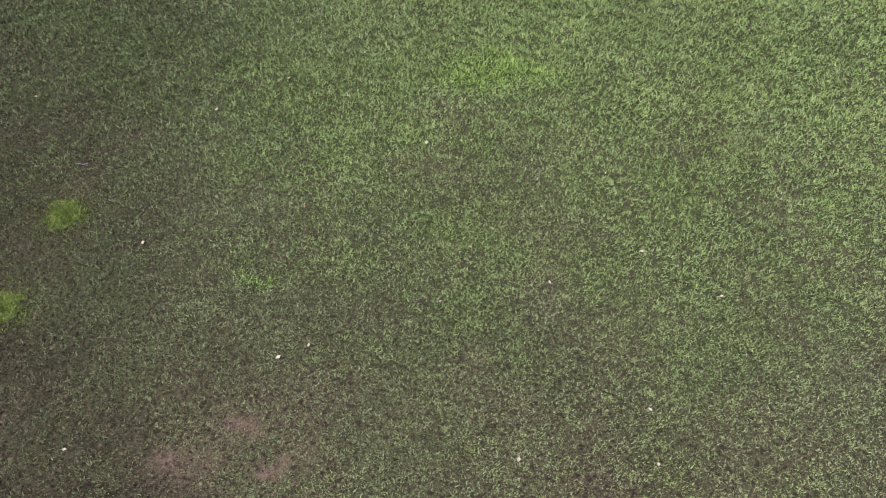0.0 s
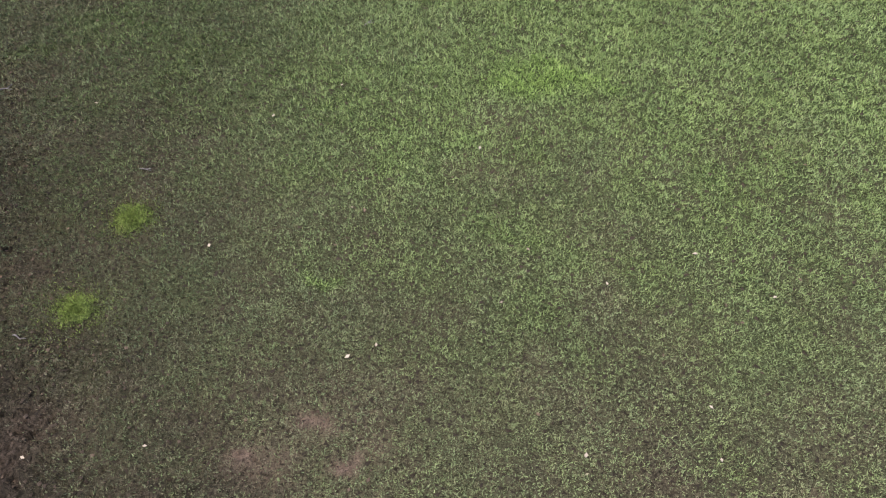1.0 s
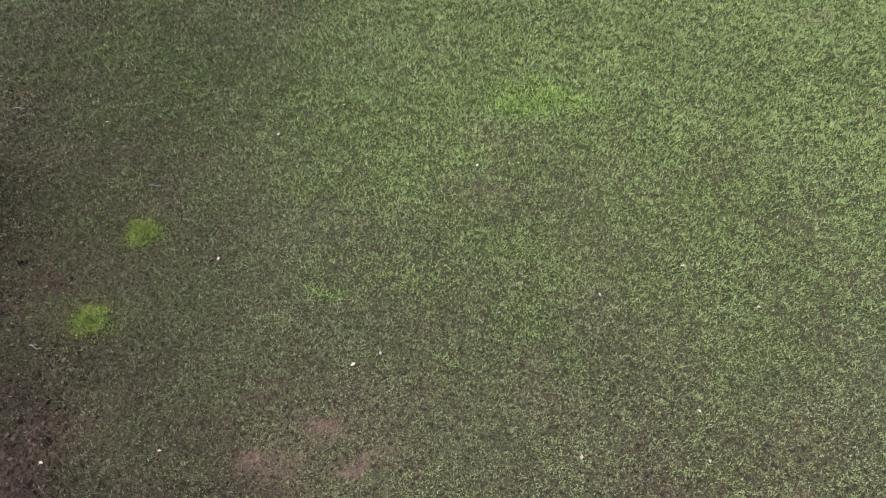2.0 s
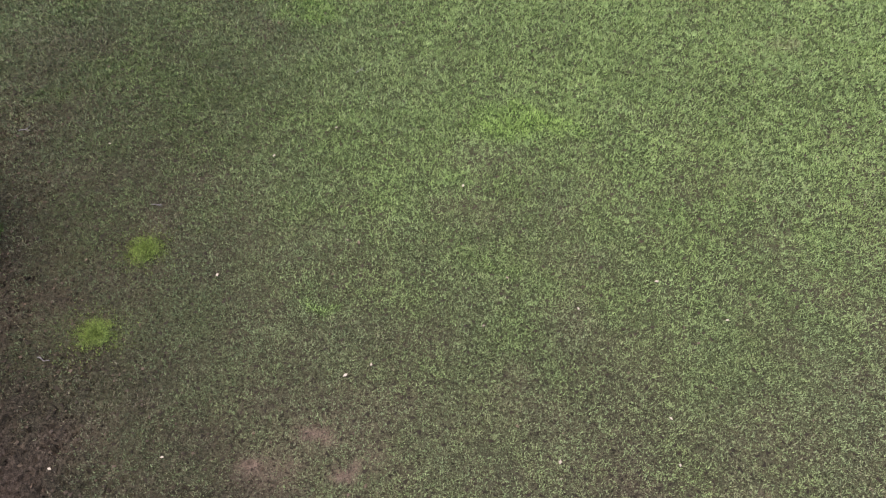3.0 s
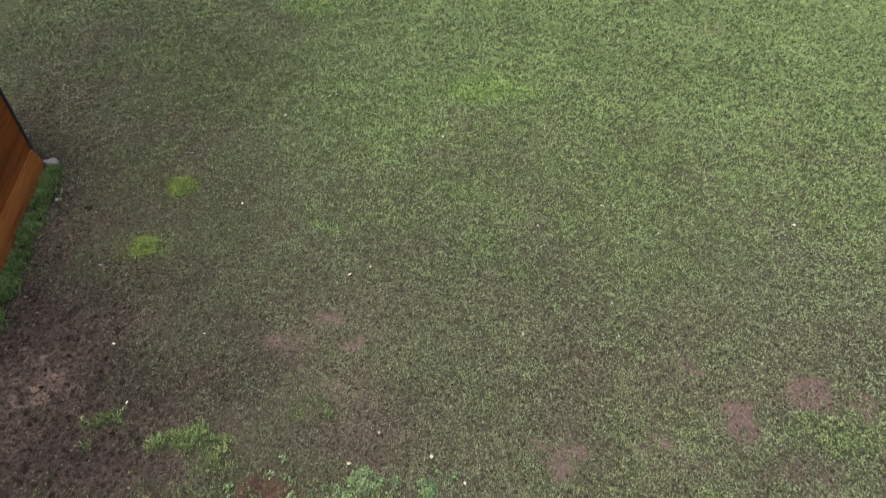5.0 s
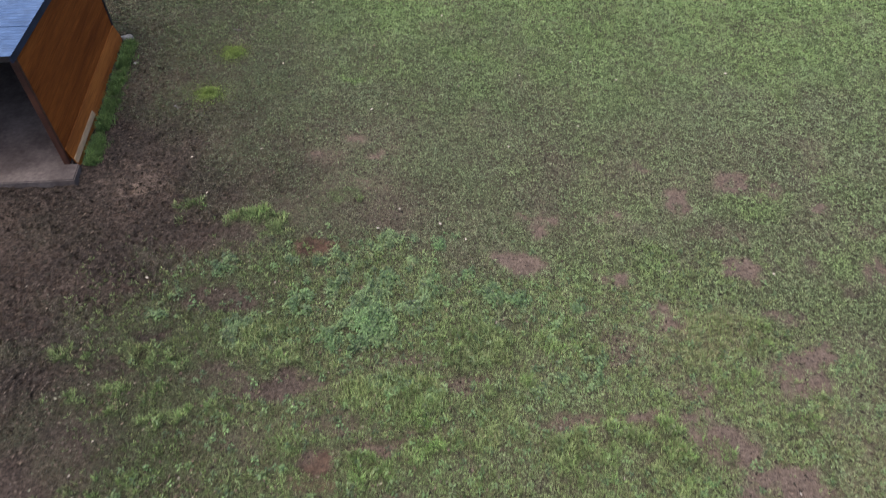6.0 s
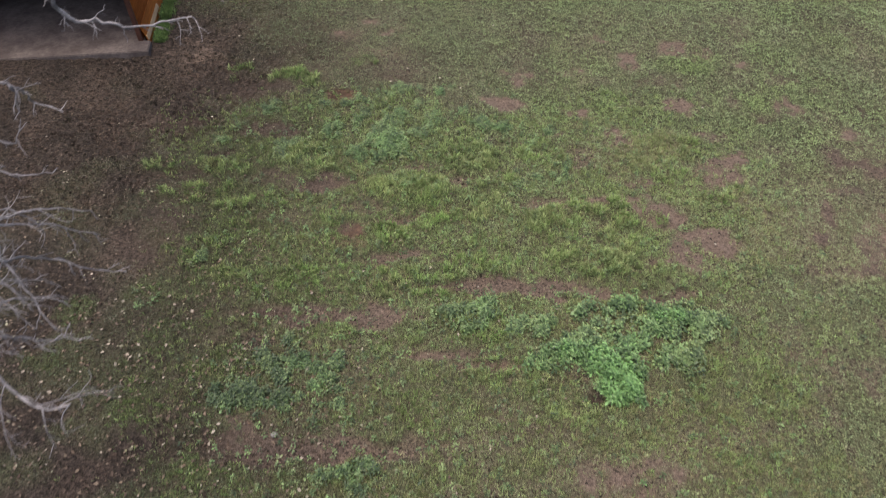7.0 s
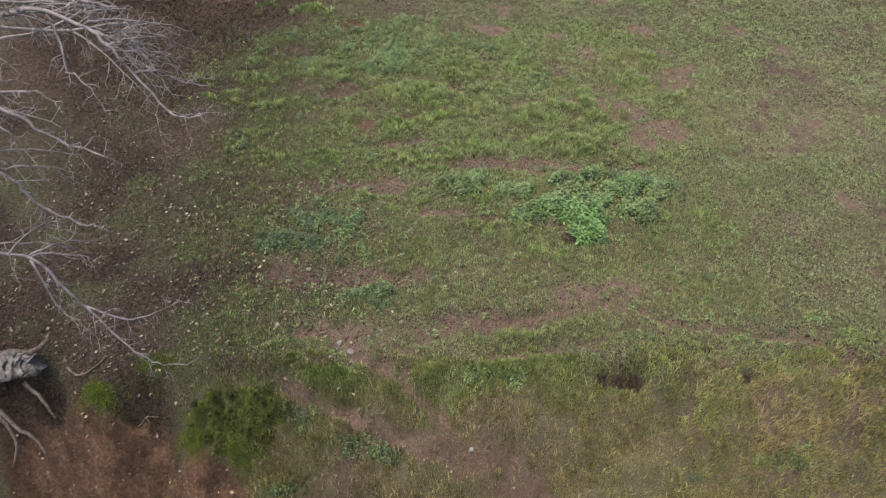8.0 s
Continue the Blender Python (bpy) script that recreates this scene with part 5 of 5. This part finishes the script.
# ---- the bare tree on the bank ----
def build_tree():
    rnd = random.Random(21)
    tree = tagged(new("bare_tree"), "leafless pale grey tree on the bank with drooping bare branches", "tree")
    bx, by = -8.55, -2.25
    bz = float(ground_z(bx, by))
    tree.location = (bx, by, bz)
    org = Vector((bx, by, bz))

    def local(p):
        return Vector(p) - org

    def add(name, build, mat, label=""):
        bm = bmesh.new()
        build(bm)
        return part(name, bm, mat, tree, label, True)

    trunk = [(bx, by, bz - 0.6), (bx + 0.02, by, bz + 0.5), (bx - 0.05, by + 0.05, bz + 2.5), (bx - 0.1, by + 0.15, bz + 5.5), (bx + 0.05, by + 0.3, bz + 8.5), (bx + 0.2, by + 0.2, bz + 12.5)]

    def make_trunk(bm):
        tube(bm, [local(p) for p in trunk], 0.50, 0.10, 14, 0.015, 1, 5)
        for v in bm.verts:
            h = v.co.z
            a = math.atan2(v.co.y, v.co.x)
            flare = max(0, 1 - max(h, 0) / 0.9) ** 2
            s = 1 + flare * (0.45 + 0.3 * math.sin(3 * a + 0.6)) + 0.05 * math.sin(7 * a + h * 2)
            if h < 1.2:
                v.co.x *= s
                v.co.y *= s

    add("trunk", make_trunk, BARK, "thick pale grey trunk")

    def twigs(bm, path, length, depth, seed, r, gap=0.16, start=0.2):
        """Forked side twigs along a limb, each with finer ones of its own."""
        q = random.Random(seed)
        n = len(path)
        run = 0.0
        total = sum((path[k + 1] - path[k]).length for k in range(n - 1))
        done = 0.0
        for k in range(1, n):
            seg = path[k] - path[k - 1]
            run += seg.length
            done += seg.length
            if done / total < start or run < gap:
                continue
            run = q.uniform(-0.3, 0.2) * gap
            d = seg.normalized()
            away = Vector([q.uniform(-1, 1) for _ in range(3)])
            away = (away - d * away.dot(d)).normalized()
            turn = d * q.uniform(0.25, 0.9) + away * q.uniform(0.6, 1.1)
            turn.normalize()
            ln = length * q.uniform(0.45, 1.1) * (1.15 - 0.5 * done / total)
            pts = [path[k]]
            for s in range(4):
                turn = (turn + Vector((q.uniform(-0.36, 0.36), q.uniform(-0.36, 0.36), q.uniform(-0.42, 0.28)))).normalized()
                pts.append(pts[-1] + turn * ln / 4)
            sub = tube(bm, pts, r, r * 0.35, 4, 0, seed + k, 2)
            if depth > 1:
                twigs(bm, sub, ln * 0.5, depth - 1, seed * 3 + k, r * 0.6, gap * 0.7, 0.25)

    # boughs: thickness at both ends, twig length, then the course from the trunk outwards
    boughs = []

    def bough(r0, r1, twig_length, *points):
        boughs.append((points, r0, r1, twig_length))

    bough(0.034, 0.006, 0.6, (-8.5, -2.1, 6.4), (-6.8, -2.1, 6.9), (-5.5, -2.15, 7.05), (-4.56, -2.2, 7.06), (-4.12, -2.3, 7.15), (-3.54, -2.5, 7.01), (-3.27, -2.7, 6.77), (-3.14, -2.75, 6.57), (-2.84, -2.95, 6.16), (-2.65, -3.05, 6.13), (-2.42, -3.05, 6.16))
    bough(0.013, 0.004, 0.25, (-3.14, -2.75, 6.57), (-2.86, -2.6, 6.44), (-2.75, -2.5, 6.23), (-2.5, -2.4, 6.09))
    bough(0.016, 0.004, 0.3, (-3.97, -2.4, 7.05), (-3.88, -2.5, 6.92), (-3.89, -2.7, 6.61), (-3.77, -2.8, 6.62), (-3.6, -2.9, 6.5), (-3.51, -3.0, 6.19))
    bough(0.014, 0.004, 0.3, (-3.54, -2.5, 7.01), (-3.3, -2.3, 6.83), (-3.13, -2.2, 6.73), (-2.99, -2.0, 6.73))
    bough(0.030, 0.006, 0.4, (-8.5, -2.2, 5.2), (-6.6, -2.8, 6.6), (-5.2, -3.2, 6.85), (-4.37, -3.3, 6.54), (-4.08, -3.4, 6.3), (-3.57, -3.55, 6.11), (-3.40, -3.6, 6.08))
    bough(0.016, 0.005, 0.3, (-5.2, -3.2, 6.85), (-4.41, -3.2, 6.71), (-4.05, -3.2, 6.72), (-3.98, -3.2, 6.6), (-3.82, -3.2, 6.56))
    bough(0.030, 0.006, 0.4, (-8.5, -2.3, 4.6), (-6.8, -2.9, 5.9), (-5.5, -3.3, 6.15), (-4.74, -3.4, 5.73), (-4.64, -3.4, 5.44), (-4.55, -3.4, 5.19), (-4.38, -3.4, 5.01), (-4.18, -3.4, 4.83), (-4.02, -3.4, 4.79))
    bough(0.012, 0.004, 0.25, (-4.55, -3.4, 5.19), (-4.62, -3.4, 4.95), (-4.76, -3.4, 4.47))
    bough(0.016, 0.005, 0.3, (-5.5, -3.3, 6.15), (-4.49, -3.4, 6.41), (-4.42, -3.4, 6.08), (-4.43, -3.4, 5.70))
    bough(0.030, 0.006, 0.45, (-8.5, -2.3, 3.2), (-7.2, -2.4, 3.7), (-6.09, -2.6, 3.55), (-5.56, -2.75, 3.58), (-5.23, -2.95, 3.1), (-5.03, -3.05, 2.76), (-4.74, -3.25, 2.3), (-4.4, -3.45, 1.94), (-4.11, -3.5, 1.73), (-3.73, -3.55, 1.74))
    bough(0.018, 0.004, 0.35, (-5.03, -3.05, 2.76), (-4.5, -3.15, 2.51), (-4.21, -3.1, 2.47), (-3.67, -3.0, 2.65))
    bough(0.018, 0.004, 0.35, (-5.54, -2.8, 3.59), (-5.46, -3.0, 2.77), (-5.23, -3.1, 2.45), (-5.06, -3.2, 2.04))
    bough(0.030, 0.006, 0.30, (-8.45, -1.9, 6.9), (-6.4, -0.6, 7.9), (-4.4, 0.2, 7.95), (-3.12, 0.35, 7.68), (-2.95, 0.42, 7.38), (-2.88, 0.45, 7.2), (-2.69, 0.5, 7.2), (-2.48, 0.55, 7.09), (-2.22, 0.6, 7.05), (-1.93, 0.6, 7.14), (-1.80, 0.6, 7.10))
    bough(0.022, 0.005, 0.25, (-6.4, -1.7, 6.9), (-4.8, -1.0, 6.1), (-3.81, -0.9, 6.1), (-3.6, -1.2, 6.13), (-3.46, -1.5, 6.09), (-3.47, -1.2, 5.76), (-3.33, -1.0, 5.46), (-3.06, -0.95, 5.2), (-2.78, -0.95, 5.15))
    bough(0.022, 0.005, 0.25, (-8.5, -2.0, 6.2), (-6.4, -1.7, 6.9), (-5.0, -1.35, 6.75), (-4.1, -1.2, 6.55), (-3.83, -1.0, 6.35), (-3.81, -0.9, 6.1), (-3.61, -0.8, 5.98), (-3.49, -0.8, 5.79), (-3.48, -0.8, 5.62))
    bough(0.022, 0.005, 0.25, (-8.5, -2.0, 5.8), (-6.4, -1.2, 6.0), (-5.1, -0.8, 5.95), (-4.38, -0.55, 6.1), (-4.12, -0.55, 6.34), (-3.86, -0.55, 6.29), (-3.68, -0.55, 6.28), (-3.52, -0.55, 6.2), (-3.22, -0.55, 6.22))
    bough(0.012, 0.004, 0.18, (-3.89, -0.5, 6.27), (-3.74, -0.5, 6.58), (-3.56, -0.5, 6.62), (-3.43, -0.5, 6.59), (-3.26, -0.5, 6.85))
    bough(0.022, 0.005, 0.25, (-8.5, -2.0, 6.6), (-6.0, -1.0, 7.4), (-4.6, -0.5, 7.3), (-3.69, -0.4, 7.22), (-3.35, -0.4, 7.2), (-3.26, -0.4, 7.16), (-3.21, -0.3, 6.98), (-3.22, -0.25, 6.84), (-3.00, -0.25, 6.71))
    bough(0.012, 0.004, 0.18, (-3.26, -0.4, 7.16), (-3.26, -0.4, 7.03), (-3.30, -0.4, 6.85))
    bough(0.03, 0.005, 0.4, (-6.8, -2.1, 6.9), (-4.8, -1.6, 7.1), (-3.76, -1.5, 6.71), (-3.57, -1.5, 6.67), (-3.49, -1.5, 6.47), (-3.47, -1.5, 6.21), (-3.52, -1.5, 6.0))
    for k, (pts, r0, r1, ln) in enumerate(boughs):
        bm = bmesh.new()
        path = tube(bm, [local(p) for p in pts], r0, r1, 7, 0.02, 40 + k, 4)
        twigs(bm, path, ln * 1.2, 3, 100 + 7 * k, max(r1 * 1.0, 0.006), 0.09, 0.3 if r0 > 0.028 else 0.1)
        part("bough", bm, TWIG, tree, "", True)
    # drooping side branches that fill the crown over the bank
    for k in range(28):
        src = boughs[(0, 4, 6, 9, 13)[k % 5]][0]
        p0 = Vector(src[1]).lerp(Vector(src[3]), rnd.uniform(0.1, 1.0))
        d = Vector((rnd.uniform(0.3, 1.0), rnd.uniform(-0.9, 0.9), rnd.uniform(-0.2, 0.35))).normalized()
        ln = rnd.uniform(0.7, 1.3)
        pts = [p0 + d * ln * u + Vector((0, 0, -0.55 * ln * u * u)) for u in (0, 0.3, 0.65, 1.0)]
        bm = bmesh.new()
        path = tube(bm, [local(p) for p in pts], 0.016, 0.004, 5, 0.015, 500 + k, 4)
        twigs(bm, path, 0.4, 3, 600 + 7 * k, 0.006, 0.11, 0.12)
        part("bough", bm, TWIG, tree, "", True)
    for k in range(19):
        src = boughs[0][0]
        j = rnd.choice((2, 3, 4, 4, 5))
        p0 = Vector(src[j]).lerp(Vector(src[j + 1]), rnd.random())
        d = Vector((rnd.uniform(0.1, 1.0), rnd.uniform(-0.3, 1.1), rnd.uniform(-0.35, 0.3))).normalized()
        ln = rnd.uniform(0.5, 1.1)
        pts = [p0 + d * ln * u + Vector((0, 0, -0.35 * ln * u * u)) for u in (0, 0.3, 0.65, 1.0)]
        bm = bmesh.new()
        path = tube(bm, [local(p) for p in pts], 0.012, 0.004, 5, 0.02, 700 + k, 4)
        twigs(bm, path, 0.35, 2, 800 + 7 * k, 0.005, 0.09, 0.1)
        part("bough", bm, TWIG, tree, "", True)
    # bare upper limbs that close the crown
    for k in range(9):
        a = rnd.uniform(1.2, 5.2)
        h = rnd.uniform(6.5, 11.5)
        p0 = Vector((bx, by + 0.2, bz + h))
        d = Vector((math.cos(a), math.sin(a), rnd.uniform(0.2, 0.8)))
        pts = [p0 + d * s + Vector((0, 0, -0.06 * s * s)) for s in (0, 1.0, 2.0, 3.2)]
        bm = bmesh.new()
        path = tube(bm, [local(p) for p in pts], 0.06, 0.012, 7, 0.04, 80 + k, 4)
        twigs(bm, path, 0.8, 2, 300 + 7 * k, 0.012, 0.3, 0.25)
        part("limb", bm, TWIG, tree, "", True)
    # roots laid bare on the bank
    for k, pts in enumerate((
            [(-8.2, -2.3, 0.35), (-7.6, -2.2, 0.42), (-7.1, -2.1, 0.40), (-6.75, -1.95, 0.62)],
            [(-8.3, -2.5, 0.42), (-7.7, -2.45, 0.40), (-7.25, -2.38, 0.34), (-7.08, -2.34, 0.30)],
            [(-7.3, -2.5, 0.0), (-7.0, -2.75, -0.28), (-6.85, -2.95, -0.60)],
            [(-7.9, -2.7, 0.0), (-7.55, -3.05, -0.60), (-7.25, -3.2, -0.85), (-7.1, -3.4, -1.15)],
            [(-7.8, -2.9, -0.3), (-7.6, -3.2, -0.85), (-7.75, -3.5, -1.3)],
            [(-6.5, -2.35, 0.16), (-6.3, -2.5, 0.08), (-6.05, -2.42, 0.12), (-5.85, -2.2, 0.16)])):
        bm = bmesh.new()
        r = (0.10, 0.26, 0.045, 0.05, 0.045, 0.03)[k]
        tube(bm, [local(p) for p in pts], r, r * (0.35 if k != 1 else 0.75), 24 if k == 1 else 8, 0.012, 60 + k, 14 if k == 1 else 4)
        if k < 2:
            for v in bm.verts:
                n = noise.noise_vector(v.co * 3.0) * 0.06 + noise.noise_vector(v.co * 9.0) * 0.025
                v.co += Vector((n.x * 2.2, n.y, n.z))
                crack = noise.noise(Vector((v.co.x * 2.0, v.co.y * 14.0, v.co.z * 14.0)))
                v.co += Vector((0.08 * crack if v.co.x > 1.35 else 0.0, 0.03 * crack, 0.04 * crack))
        part("root", bm, BARK if k == 1 else ROOT, tree, "pale grey spreading root" if k == 1 else "brown bare root", True)


build_tree()
